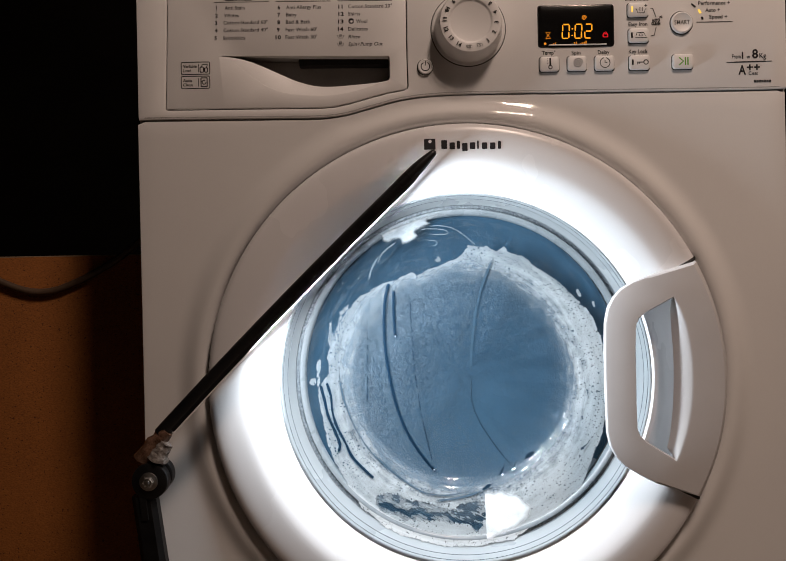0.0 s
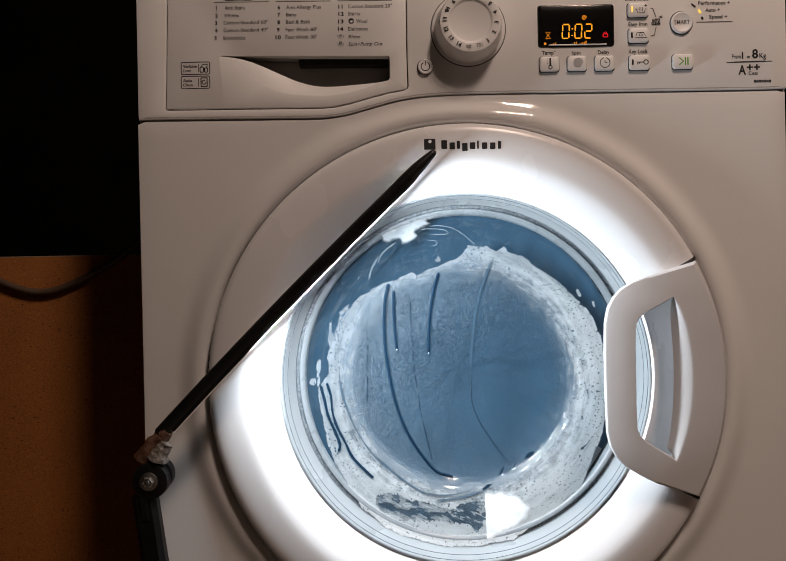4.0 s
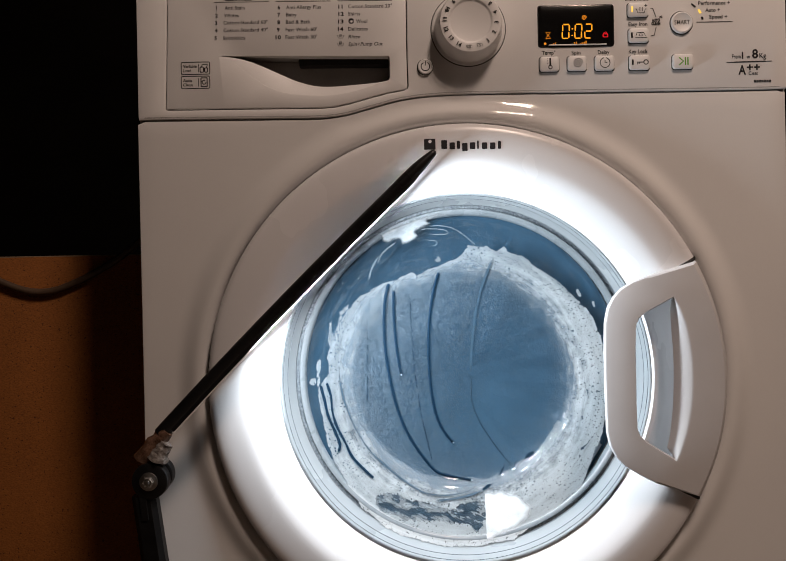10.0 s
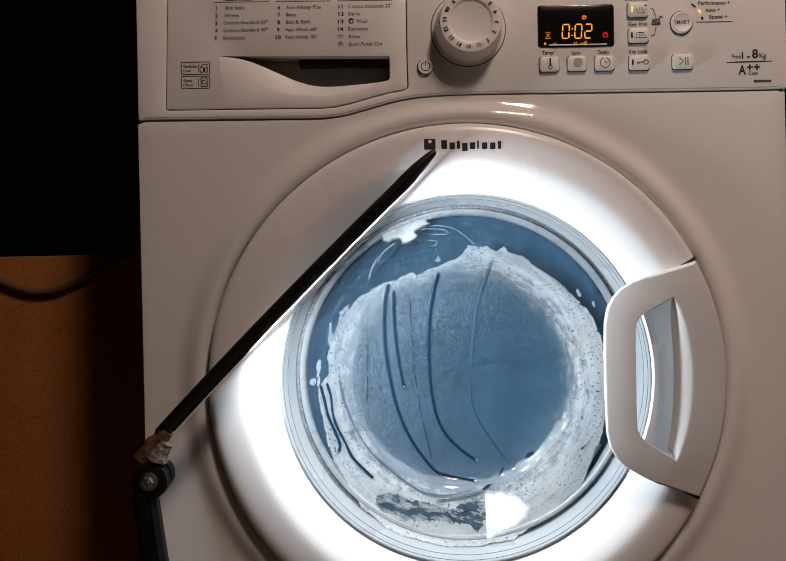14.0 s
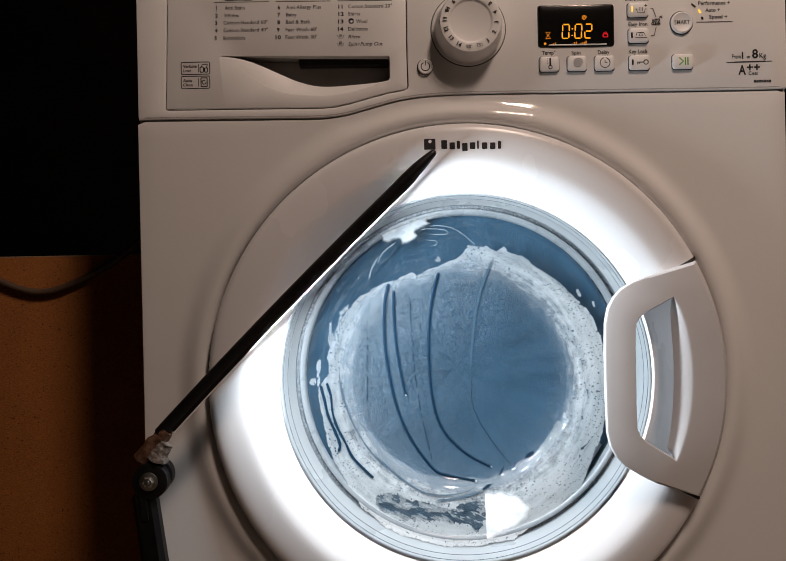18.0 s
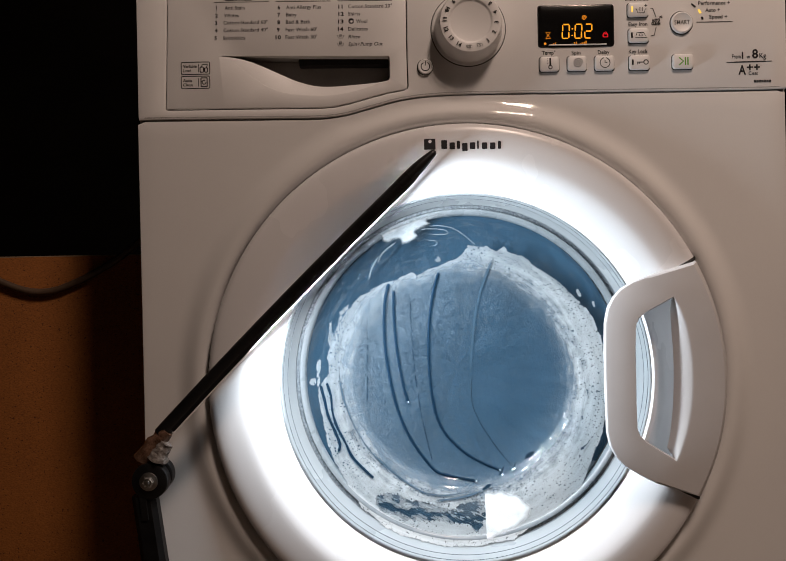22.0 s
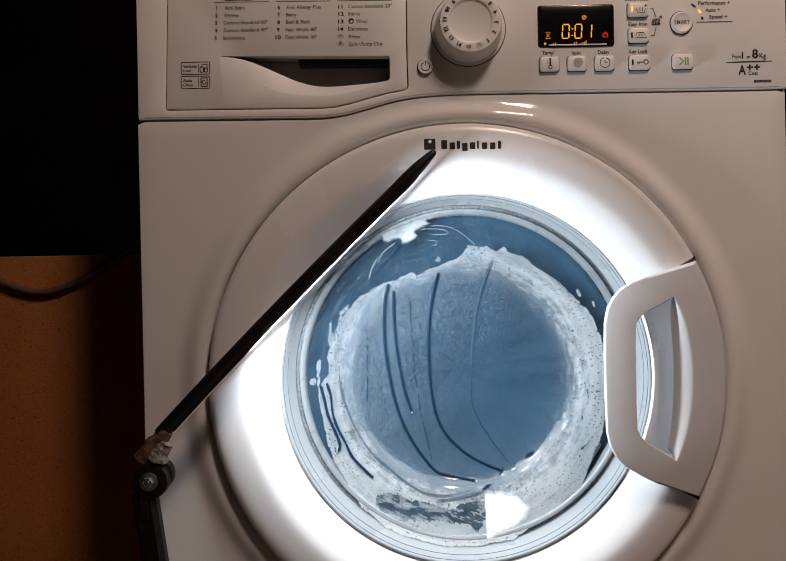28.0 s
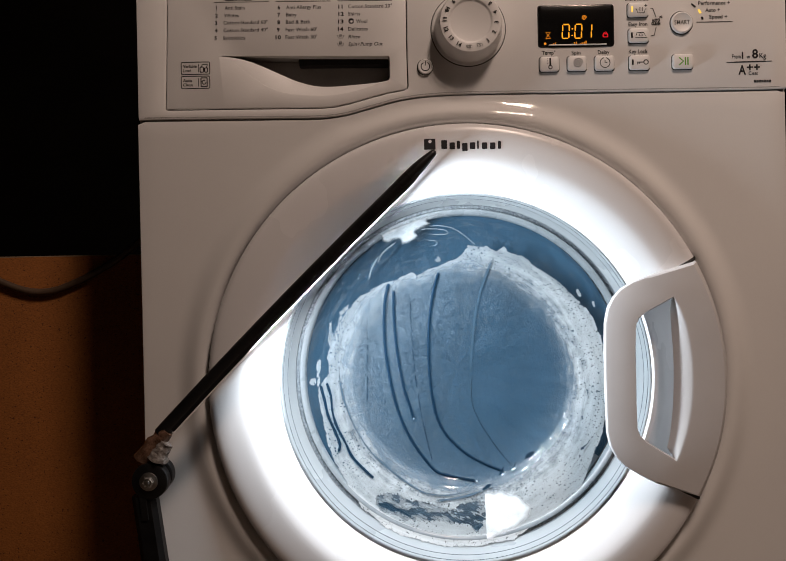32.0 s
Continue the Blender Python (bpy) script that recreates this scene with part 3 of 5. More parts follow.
for u0, u1 in (((-0.2260, 0.8076), (-0.1757, 0.8073)), ((-0.1697, 0.8072), (-0.1193, 0.8069)), ((-0.1129, 0.8068), (-0.0630, 0.8065))):
    part("printed_rule", stroke([u0, u1], 0.0007, PRINT, 0.0001), INK, drawer)


def arc(cx, cz, r, a0, a1, n=20, squash=1.0):
    return [(cx + r * math.cos(radians(a0 + (a1 - a0) * i / n)), cz + squash * r * math.sin(radians(a0 + (a1 - a0) * i / n))) for i in range(n + 1)]


def spiral(cx, cz, r, turns, n=60):
    return [(cx + r * (1 - i / n * 0.9) * math.cos(2 * math.pi * turns * i / n), cz + r * (1 - i / n * 0.9) * math.sin(2 * math.pi * turns * i / n)) for i in range(n + 1)]


def line(points, width, parent, material=INK, y=PRINT, name="printed_symbol", closed=False):
    return part(name, stroke(points, width, y - 0.00004, 0.00003, closed), material, parent)


def blot(points, parent, material=INK, y=PRINT, name="printed_symbol"):
    bm = bmesh.new()
    bm.faces.new([bm.verts.new((x, y - 0.00006, z)) for x, z in points])
    return part(name, bm, material, parent)


def basin(cx, cz, w, parent, y=PRINT, lw=0.0005, material=INK):
    """A wash-tub sign."""
    line([(cx - w, cz + w * 0.25), (cx - w * 0.8, cz + w * 0.25), (cx - w * 0.6, cz - w * 0.45), (cx + w * 0.6, cz - w * 0.45), (cx + w * 0.8, cz + w * 0.25), (cx + w, cz + w * 0.25)], lw, parent, material, y)
    for k in (-0.3, 0.0, 0.3):
        line([(cx + k * w, cz + w * 0.55), (cx + k * w * 1.1, cz - w * 0.15)], lw * 0.8, parent, material, y)


BX, BZ = -0.1107, 0.7742
basin(BX, BZ, 0.0033, drawer)
BX, BZ = -0.1108, 0.7670
basin(BX, BZ, 0.0033, drawer)
line(ring_points(BX, BZ + 0.0016, 0.0011, 14), 0.0005, drawer, closed=True)
BX, BZ = -0.1007, 0.7881
line(ring_points(BX, BZ, 0.0023, 18), 0.0006, drawer, closed=True)
line(arc(BX, BZ, 0.0014, 20, 200), 0.0012, drawer)
line(arc(BX, BZ - 0.0009, 0.0012, 180, 360), 0.0010, drawer)
for (bx0, bz1), (bx1, bz0), words in (((-0.2571, 0.7532), (-0.2310, 0.7421), ("Variable", "Load")), ((-0.2573, 0.7403), (-0.2312, 0.7291), ("Auto", "Clean"))):
    line(rounded(bx0, bx1, bz0, bz1, 0.0014), 0.0008, drawer, closed=True)
    mid = bx0 + (bx1 - bx0) * 0.60
    line([(mid, bz0 + 0.0018), (mid, bz1 - 0.0018)], 0.0006, drawer)
    printed(words[0], (bx0 + 0.0016, bz0 + 0.0060), 0.0125 if words[0] == "Variable" else 0.0083, 0.0027, bold=0.00008)
    printed(words[1], (bx0 + 0.0016, bz0 + 0.0021), 0.0074 if words[1] == "Load" else 0.0088, 0.0027)
    sx = (mid + bx1) / 2
    if words[0] == "Auto":
        line(rounded(sx - 0.0028, sx + 0.0028, bz0 + 0.0016, bz1 - 0.0016, 0.0007), 0.0009, drawer, closed=True)
        line(arc(sx, (bz0 + bz1) / 2, 0.0018, 60, 360), 0.0008, drawer)
    else:
        line(rounded(sx - 0.0037, sx - 0.0005, bz0 + 0.0018, bz1 - 0.0046, 0.0009), 0.0009, drawer, closed=True)
        line(rounded(sx + 0.0005, sx + 0.0032, bz0 + 0.0018, bz1 - 0.0055, 0.0009), 0.0009, drawer, closed=True)
        line([(sx - 0.0023, bz1 - 0.0042), (sx - 0.0014, bz1 - 0.0021), (sx + 0.0032, bz1 - 0.0021), (sx + 0.0023, bz1 - 0.0051)], 0.0009, drawer)

# programme dial
KX, KZ = 0.0062, 0.7786
dial = part("programme_dial", lathe([(0.0337, PY + 0.001), (0.0337, PY - 0.0012), (0.0328, PY - 0.0022), (0.0312, PY - 0.0026), (0.0304, PY - 0.004), (0.0297, PY - 0.012),
                                     (0.0282, PY - 0.0215), (0.0270, PY - 0.0238), (0.0200, PY - 0.0246), (0.0191, PY - 0.0242), (0.0184, PY - 0.0235), (0.0174, PY - 0.0232), (0.0, PY - 0.0228)], KX, KZ, 72),
            FASCIA, washer, "round off-white programme dial with numbers")
part("dial_shadow_line", lathe([(0.0345, PY - 0.0001), (0.0345, PY - 0.0004), (0.0330, PY - 0.0004)], KX, KZ, 72), GAP, dial, "dark joint round the dial")
for k, word in enumerate(("1", "2", "3", "4", "5", "6", "7", "8", "9", "10", "11", "12", "13", "14")):
    a = -49.0 + k * 22.45
    writing(word, KX + 0.0229 * math.cos(radians(a)), KZ + 0.0229 * math.sin(radians(a)), PY - 0.02475, 0.0035, 0.0, dial, turn=a + 90, centre=True, bold=0.00010, name="dial_number")
for a in (-93.5, -70.5):
    bx, bz = KX + 0.0229 * math.cos(radians(a)), KZ + 0.0229 * math.sin(radians(a))
    line([(bx - 0.0026, bz + 0.0014), (bx + 0.0026, bz + 0.0014), (bx + 0.0019, bz - 0.0014)], 0.0004, dial, y=PY - 0.0247)
    line([(bx - 0.0026, bz + 0.0014), (bx - 0.0019, bz - 0.0014)], 0.0004, dial, y=PY - 0.0247)
    line(ring_points(bx, bz - 0.0006, 0.0008, 10), 0.0004, dial, y=PY - 0.0247, closed=True)


def round_button(x, z, r, name, label):
    part("button_joint", lathe([(r * 1.09, PY + 0.001), (r * 1.09, PY - 0.0003), (r, PY - 0.0003)], x, z, 40), GAP, fascia)
    return part(name, lathe([(r, PY + 0.001), (r, PY - 0.0020), (r * 0.95, PY - 0.0028), (r * 0.86, PY - 0.0030), (r * 0.8, PY - 0.0026), (0, PY - 0.0024)], x, z, 40), FASCIA, fascia, label)


def push_button(x0, x1, z0, z1, name, label):
    part("button_joint", plate(rounded(x0 - 0.0006, x1 + 0.0006, z0 - 0.0008, z1 + 0.0006, 0.0028), PY - 0.0003, PY + 0.001, 0.0001), GAP, fascia)
    return part(name, plate(rounded(x0, x1, z0, z1, 0.0025), PY - 0.0034, PY + 0.001, 0.0012), FASCIA, fascia, label)


PX, PZ = -0.0337, 0.7447
power = round_button(PX, PZ, 0.0069, "power_button", "round power button with a power sign")
line(arc(PX, PZ, 0.0039, 115, 425, 24), 0.0008, power, y=PY - 0.0026)
line([(PX, PZ + 0.0009), (PX, PZ + 0.0051)], 0.0008, power, y=PY - 0.0026)
SXC, SZC = 0.2014, 0.7806
smart = round_button(SXC, SZC, 0.0099, "smart_button", "round button with the word smart")
writing("SMART", SXC, SZC, PY - 0.00262, 0.0040, 0.0142, smart, centre=True, bold=-0.00003)

FY = PY - 0.0034
for (x0, z1), (x1, z0), sign, name in (((0.0708, 0.7515), (0.0886, 0.7382), "temp", "temperature_button"), ((0.0963, 0.7515), (0.1136, 0.7382), "spin", "spin_button"), ((0.1212, 0.7515), (0.1390, 0.7382), "delay", "delay_button"),
                                       ((0.1526, 0.7513), (0.1713, 0.7380), "key", "key_lock_button"), ((0.1526, 0.7758), (0.1708, 0.7630), "iron", "easy_iron_button"), ((0.1521, 0.7991), (0.1708, 0.7865), "rinse", "extra_rinse_button"),
                                       ((0.1923, 0.7515), (0.2110, 0.7382), "play", "start_button")):
    b = push_button(x0, x1, z0, z1, name, "square button with a printed sign")
    cx, cz, u = (x0 + x1) / 2, (z0 + z1) / 2, 0.0005
    if sign == "temp":
        line([(cx + u, cz - 3 * u), (cx + u, cz + 10 * u)], 3.4 * u, b, y=FY)
        line(ring_points(cx + u, cz - 6.5 * u, 3.2 * u, 14), 1.6 * u, b, y=FY, closed=True)
        for k in (0, 3, 6, 9):
            line([(cx - 5 * u, cz + k * u), (cx - 2.5 * u, cz + k * u)], 0.9 * u, b, y=FY)
    if sign == "spin":
        line(spiral(cx + u, cz, 9 * u, 2.6), 1.5 * u, b, y=FY)
    if sign == "delay":
        line(arc(cx, cz, 9 * u, 100, 440, 26), 1.4 * u, b, y=FY)
        line([(cx, cz + 5 * u), (cx, cz), (cx + 4 * u, cz)], 1.6 * u, b, y=FY)
    if sign in ("key", "iron"):
        blot([(cx - 15 * u, cz - 5 * u), (cx - 11.5 * u, cz - 5 * u), (cx - 11.5 * u, cz + 5 * u), (cx - 15 * u, cz + 5 * u)], b, y=FY, name="indicator")
    if sign == "key":
        line(ring_points(cx + 11 * u, cz, 4 * u, 14), 1.8 * u, b, y=FY, closed=True)
        line([(cx + 7 * u, cz), (cx - 5 * u, cz), (cx - 5 * u, cz - 4 * u)], 1.8 * u, b, y=FY)
        line([(cx - 1.5 * u, cz), (cx - 1.5 * u, cz - 3 * u)], 1.8 * u, b, y=FY)
    if sign == "iron":
        line([(cx - 7 * u, cz - 5 * u), (cx - 4 * u, cz + 4 * u), (cx + 8 * u, cz + 4.5 * u), (cx + 14 * u, cz - 5 * u)], 1.6 * u, b, y=FY, closed=True)
        line(arc(cx + 3 * u, cz, 3 * u, 0, 360, 12, 0.7), 1.2 * u, b, y=FY)
    if sign == "rinse":
        blot([(cx - 13 * u, cz - 5 * u), (cx - 10 * u, cz - 5 * u), (cx - 9.5 * u, cz + 6 * u), (cx - 13 * u, cz + 6 * u)], b, LAMP_YELLOW, FY, "lit_indicator")
        basin(cx + 4.5 * u, cz - 2 * u, 10 * u, b, FY, 1.3 * u)
        line([(cx + 11 * u, cz + 7 * u), (cx + 16 * u, cz + 7 * u)], 1.3 * u, b, y=FY)
        line([(cx + 13.5 * u, cz + 4.5 * u), (cx + 13.5 * u, cz + 9.5 * u)], 1.3 * u, b, y=FY)
    if sign == "play":
        line([(cx - 8 * u, cz + 7 * u), (cx, cz), (cx - 8 * u, cz - 7 * u)], 2.4 * u, b, GREEN_INK, FY)
        for k in (3.5, 8.0):
            line([(cx + k * u, cz + 7.5 * u), (cx + k * u, cz - 7.5 * u)], 2.4 * u, b, GREEN_INK, FY)

for words, u, w, h in (("Temp°", (0.0732, 0.7538), 0.0125, 0.0036), ("Spin", (0.1004, 0.7535), 0.0083, 0.0036), ("Delay", (0.1245, 0.7535), 0.0106, 0.0036), ("Key Lock", (0.1529, 0.7536), 0.0171, 0.0036),
                       ("Easy Iron", (0.1531, 0.7786), 0.0171, 0.0036), ("Extra Rinse", (0.1503, 0.8017), 0.0212, 0.0036), ("AUTO", (0.1744, 0.7823), 0.0074, 0.0025), ("CLEAN", (0.1739, 0.7793), 0.0083, 0.0025),
                       ("Performance +", (0.2172, 0.7967), 0.0291, 0.0034), ("Auto +", (0.2236, 0.7904), 0.0134, 0.0034), ("Speed +", (0.2271, 0.7841), 0.0166, 0.0034),
                       ("From", (0.2472, 0.7472), 0.0079, 0.0037), ("1", (0.2562, 0.7470), 0.0, 0.0060), ("to", (0.2606, 0.7472), 0.0032, 0.0032), ("8", (0.2657, 0.7473), 0.0, 0.0079), ("Kg", (0.2724, 0.7472), 0.0060, 0.0046),
                       ("A", (0.2529, 0.7323), 0.0069, 0.0088), ("++", (0.2606, 0.7354), 0.0120, 0.0069), ("Class", (0.2622, 0.7319), 0.0083, 0.0032)):
    printed(words, u, w, h, fascia, bold=0.0002 if words in ("A", "++", "8", "1", "AUTO", "CLEAN") else 0.0)
for pts, w in (([(0.2421, 0.7436), (0.2836, 0.7442)], 0.0006), ([(0.2490, 0.7438), (0.2781, 0.7441)], 0.0010), ([(0.2151, 0.7811), (0.2483, 0.7811)], 0.0006),
               ([(0.1733, 0.7943), (0.1756, 0.7943), (0.1782, 0.7864)], 0.0006), ([(0.1733, 0.7694), (0.1765, 0.7698), (0.1783, 0.7776)], 0.0006), ([(0.1810, 0.7850), (0.1838, 0.7877)], 0.0006), ([(0.1815, 0.7873), (0.1842, 0.7854)], 0.0006)):
    line(pts, w, fascia, name="printed_rule")
for k in range(7):
    gx, gz = 0.2669, 0.7260
    blot([(gx + k * 0.0023, gz - 0.0011), (gx + k * 0.0023 + 0.0018, gz - 0.0011), (gx + k * 0.0023 + 0.0018, gz + 0.0011), (gx + k * 0.0023, gz + 0.0011)], fascia, name="print_bar")
blot([(0.2103, 0.7978), (0.2112, 0.7985), (0.2151, 0.7956), (0.2142, 0.7940)], fascia, name="indicator")
blot([(0.2164, 0.7924), (0.2181, 0.7930), (0.2203, 0.7897), (0.2184, 0.7886)], fascia, LAMP_YELLOW, name="lit_indicator")
blot([(0.2195, 0.7858), (0.2214, 0.7860), (0.2218, 0.7832), (0.2200, 0.7831)], fascia, name="indicator")

# display window
WX0, WZ1 = 0.0704, 0.7984
WX1, WZ0 = 0.1392, 0.7610
SCREEN = surface("black_display_glass", (0.004, 0.004, 0.004), (0.008, 0.008, 0.008), (0.06, 0.12), scale=30, bump=0.0)
part("window_joint", plate(rounded(WX0 - 0.0006, WX1 + 0.0006, WZ0 - 0.0006, WZ1 + 0.0006, 0.0028), PY - 0.0003, PY + 0.001, 0.0001), GAP, fascia)
display = part("display_window", plate(rounded(WX0, WX1, WZ0, WZ1, 0.0025), PY - 0.0012, PY + 0.001, 0.0005), SCREEN, washer, "black display window with amber digits and a red lock")
# white strip laid on the glass in place of a reflected line
part("window_bevel", stroke([(WX0 + 0.009, WZ0 + 0.0011), (WX1 - 0.007, WZ0 + 0.0011)], 0.0013, PY - 0.00165, 0.0004), FASCIA, display, "pale strip that imitates a reflection low on the window")
DY = PY - 0.00135
DIGIT_H, DIGIT_W, BAR = 0.0127, 0.0060, 0.0012


def segment(x, z, length, upright, name="digit_segment"):
    """One lit bar of a digit, its own object, with its origin at its middle."""
    h, w = length / 2, BAR / 2
    pts = [(-h, 0), (-h + w, w), (h - w, w), (h, 0), (h - w, -w), (-h + w, -w)]
    if upright:
        pts = [(b, a) for a, b in pts]
    bm = bmesh.new()
    top = [bm.verts.new((a, 0, b)) for a, b in pts]
    low = [bm.verts.new((a, 0.0001, b)) for a, b in pts]
    bm.faces.new(top), bridge(bm, top, low)
    ob = part(name, bm, AMBER, display)
    ob.location = (x, DY, z)
    return ob


def digit(cx, cz, on):
    lean = 0.0005
    spots = {"a": (lean, DIGIT_H / 2, False), "g": (0.0, 0.0, False), "d": (-lean, -DIGIT_H / 2, False),
             "b": (DIGIT_W / 2 + lean / 2, DIGIT_H / 4, True), "c": (DIGIT_W / 2 - lean / 2, -DIGIT_H / 4, True),
             "f": (-DIGIT_W / 2 + lean / 2, DIGIT_H / 4, True), "e": (-DIGIT_W / 2 - lean / 2, -DIGIT_H / 4, True)}
    return {k: segment(cx + spots[k][0], cz + spots[k][1], (DIGIT_H / 2 if spots[k][2] else DIGIT_W) - 0.0006, spots[k][2]) for k in on}


digit(0.0953, 0.7745, "abcdef")
digit(0.1068, 0.7745, "abcdef")
minute = digit(0.1159, 0.7745, "abged")
CX1, CZ1 = 0.1014, 0.7768
CX2, CZ2 = 0.1010, 0.7708
colon = []
for x, z in ((CX1, CZ1), (CX2, CZ2)):
    colon.append(segment(x, z, 0.0019, False, "colon_dot"))
for pts, w, m, nm, cl in (
        (spiral(0.1122, 0.7867, 0.0023, 2.0, 40), 0.0006, AMBER_DIM, "spin_icon", False),
        ([(0.0768, 0.7736), (0.0812, 0.7735), (0.0791, 0.7712), (0.0813, 0.7684), (0.0769, 0.7685), (0.0791, 0.7712)], 0.0007, AMBER_DIM, "hourglass_icon", True),
        (arc(0.1314, 0.7718, 0.0015, 0, 180, 10), 0.0006, RED, "lock_shackle", False)):
    line(pts, w, display, m, DY, nm, cl)
LX, LZ = 0.1314, 0.7702
line(rounded(LX - 0.0021, LX + 0.0021, LZ - 0.0014, LZ + 0.0014, 0.0005), 0.0008, display, RED, DY, "lock_icon", True)
MX, MZ = 0.0762, 0.7636
blot(ring_points(MX, MZ, 0.0012, 12), display, AMBER_DIM, DY, "dot_icon")
for u, h in ((1090, 1.5), (1093, 3.0), (1096.5, 4.2), (1131.5, 4.5), (1135, 5.0), (1142, 2.2), (1145.5, 3.4), (1149, 4.6), (1152.5, 6.4)):
    bx, bz = 0.0369, 0.7630
    bx += (u - 1000) * 0.0005
    blot([(bx, MZ - 0.0012), (bx + 0.0010, MZ - 0.0012), (bx + 0.0010, MZ - 0.0012 + h * 0.0005), (bx, MZ - 0.0012 + h * 0.0005)], display, AMBER_DIM, DY, "level_icon")

for ob in (dial, display, *fascia.children, *[o for o in drawer.children if o.name.startswith("printed")]):
    ob.location.z -= 0.0013

# ---- the door ----
RING_PROFILE = [(0.2340, 0.016), (0.2345, 0.000), (0.2345, -0.0080), (0.2340, -0.0132), (0.2330, -0.0166), (0.2315, -0.0186), (0.2291, -0.0200), (0.2256, -0.0209), (0.2212, -0.0215), (0.2164, -0.0219),
                (0.2110, -0.0222), (0.2060, -0.0224), (0.2020, -0.0223), (0.1985, -0.0217), (0.1945, -0.0200), (0.1900, -0.0174), (0.1850, -0.0139), (0.1800, -0.0098), (0.1755, -0.0056), (0.1722, -0.0020), (0.1712, 0.006)]
door = part("door_ring", lathe(RING_PROFILE, DX, RZ, 200, 28.0, 332.0), RING, washer, "glossy white round door ring lit by the lamp")


def ring_depth(x, z):
    """The depth of the ring's face at a place."""
    r = math.hypot(x - DX, z - RZ)
    for (r1, y1), (r0, y0) in zip(RING_PROFILE, RING_PROFILE[1:]):
        if r0 <= r <= r1:
            return y0 + (y1 - y0) * (r - r0) / (r1 - r0)
    return 0.0


def decal(name, points, material, parent, lift, label=""):
    bm = bmesh.new()
    cx, cz = sum(p[0] for p in points) / len(points), sum(p[1] for p in points) / len(points)
    hub = bm.verts.new((cx, ring_depth(cx, cz) - lift, cz))
    rim = [bm.verts.new((x, ring_depth(x, z) - lift, z)) for x, z in points]
    for a, b in zip(rim, rim[1:] + rim[:1]):
        bm.faces.new((hub, a, b))
    return part(name, bm, material, parent, label)


part("door_joint", lathe([(0.2363, 0.0155), (0.2340, 0.0155)], DX, RZ, 120), GAP, washer, "dark joint round the door")
qx, qz = -0.0318, 0.6698
decal("badge", rounded(qx - 0.0051, qx + 0.0051, qz - 0.0049, qz + 0.0049, 0.0005), INK, door, 0.0003, "small black square badge")
decal("badge_dot", ring_points(qx + 0.0002, qz + 0.0024, 0.0015, 20), FASCIA, door, 0.0005)
for (wx, wz), w, h in (((-0.0189, 0.6693), 13, 20), ((-0.0118, 0.6680), 12, 15), ((-0.0062, 0.6688), 7, 18), ((-0.0005, 0.6667), 12, 18),
                       ((0.0064, 0.6677), 12, 15), ((0.0113, 0.6685), 3.5, 19), ((0.0171, 0.6675), 12, 15), ((0.0305, 0.6681), 7, 18), ((0.0244, 0.6673), 12, 15)):
    hw, hh = w * 0.0002, h * 0.0002
    decal("badge_bar", rounded(wx - hw, wx + hw, wz - hh, wz + hh, 0.0007, 3), INK, door, 0.0003)

# glass: frosted rim, wet rubber line and a bowl that reaches into the drum
GX = DX + 0.0024  # the glass sits a little off the ring's axis


def turned(profile, seg=200):
    """A turned skin whose axis drifts from the ring's to the glass's on the way in."""
    bm = lathe(profile, DX, DZ, seg)
    for v in bm.verts:
        v.co.x += (GX - DX) * min(1.0, max(0.0, v.co.y / 0.024))
    return bm


part("glass_rim", turned([(0.1752, 0.0014), (0.1718, 0.0004), (0.1710, -0.0004), (0.1703, -0.0014), (0.1694, -0.0010), (0.1686, 0.0012)]), PALE_RING, door, "pale frosted rim of the door glass")
part("rim_groove", turned([(0.1686, 0.0012), (0.1685, 0.0021), (0.1682, 0.0020)]), RUBBER, door)
part("glass_wall", turned([(0.1682, 0.0020), (0.1672, 0.0060), (0.1664, 0.0095)]), PALE_RING, door, "pale bevelled wall of the door glass")
part("wall_line", turned([(0.1664, 0.0095), (0.1663, 0.0102), (0.1660, 0.0104)]), RUBBER, door)
part("glass_step", turned([(0.1660, 0.0104), (0.1648, 0.0165), (0.1634, 0.0225), (0.1622, 0.0255)]), PALE_RING, door)
part("rubber_line", turned([(0.1622, 0.0255), (0.1616, 0.0272), (0.1604, 0.0276), (0.1592, 0.0278), (0.1586, 0.0274)]), RUBBER, door, "dark wet rubber line with pale specks")
part("inner_rim", turned([(0.1586, 0.0274), (0.1580, 0.0262), (0.1568, 0.0264), (0.1548, 0.0280), (0.1532, 0.0300), (0.1524, 0.0340)]), DULL_RING, door)
BOWL = [(0.1640, 0.0195), (0.1600, 0.0240), (0.1530, 0.0285), (0.1435, 0.0312), (0.1355, 0.0335), (0.1265, 0.0360), (0.1180, 0.0390), (0.1115, 0.0420), (0.1090, 0.0442), (0.1068, 0.0468), (0.1044, 0.0491), 
        (0.1015, 0.0507), (0.0985, 0.0515), (0.0920, 0.0519), (0.0750, 0.0522), (0.0400, 0.0526), (0.0, 0.0528)]
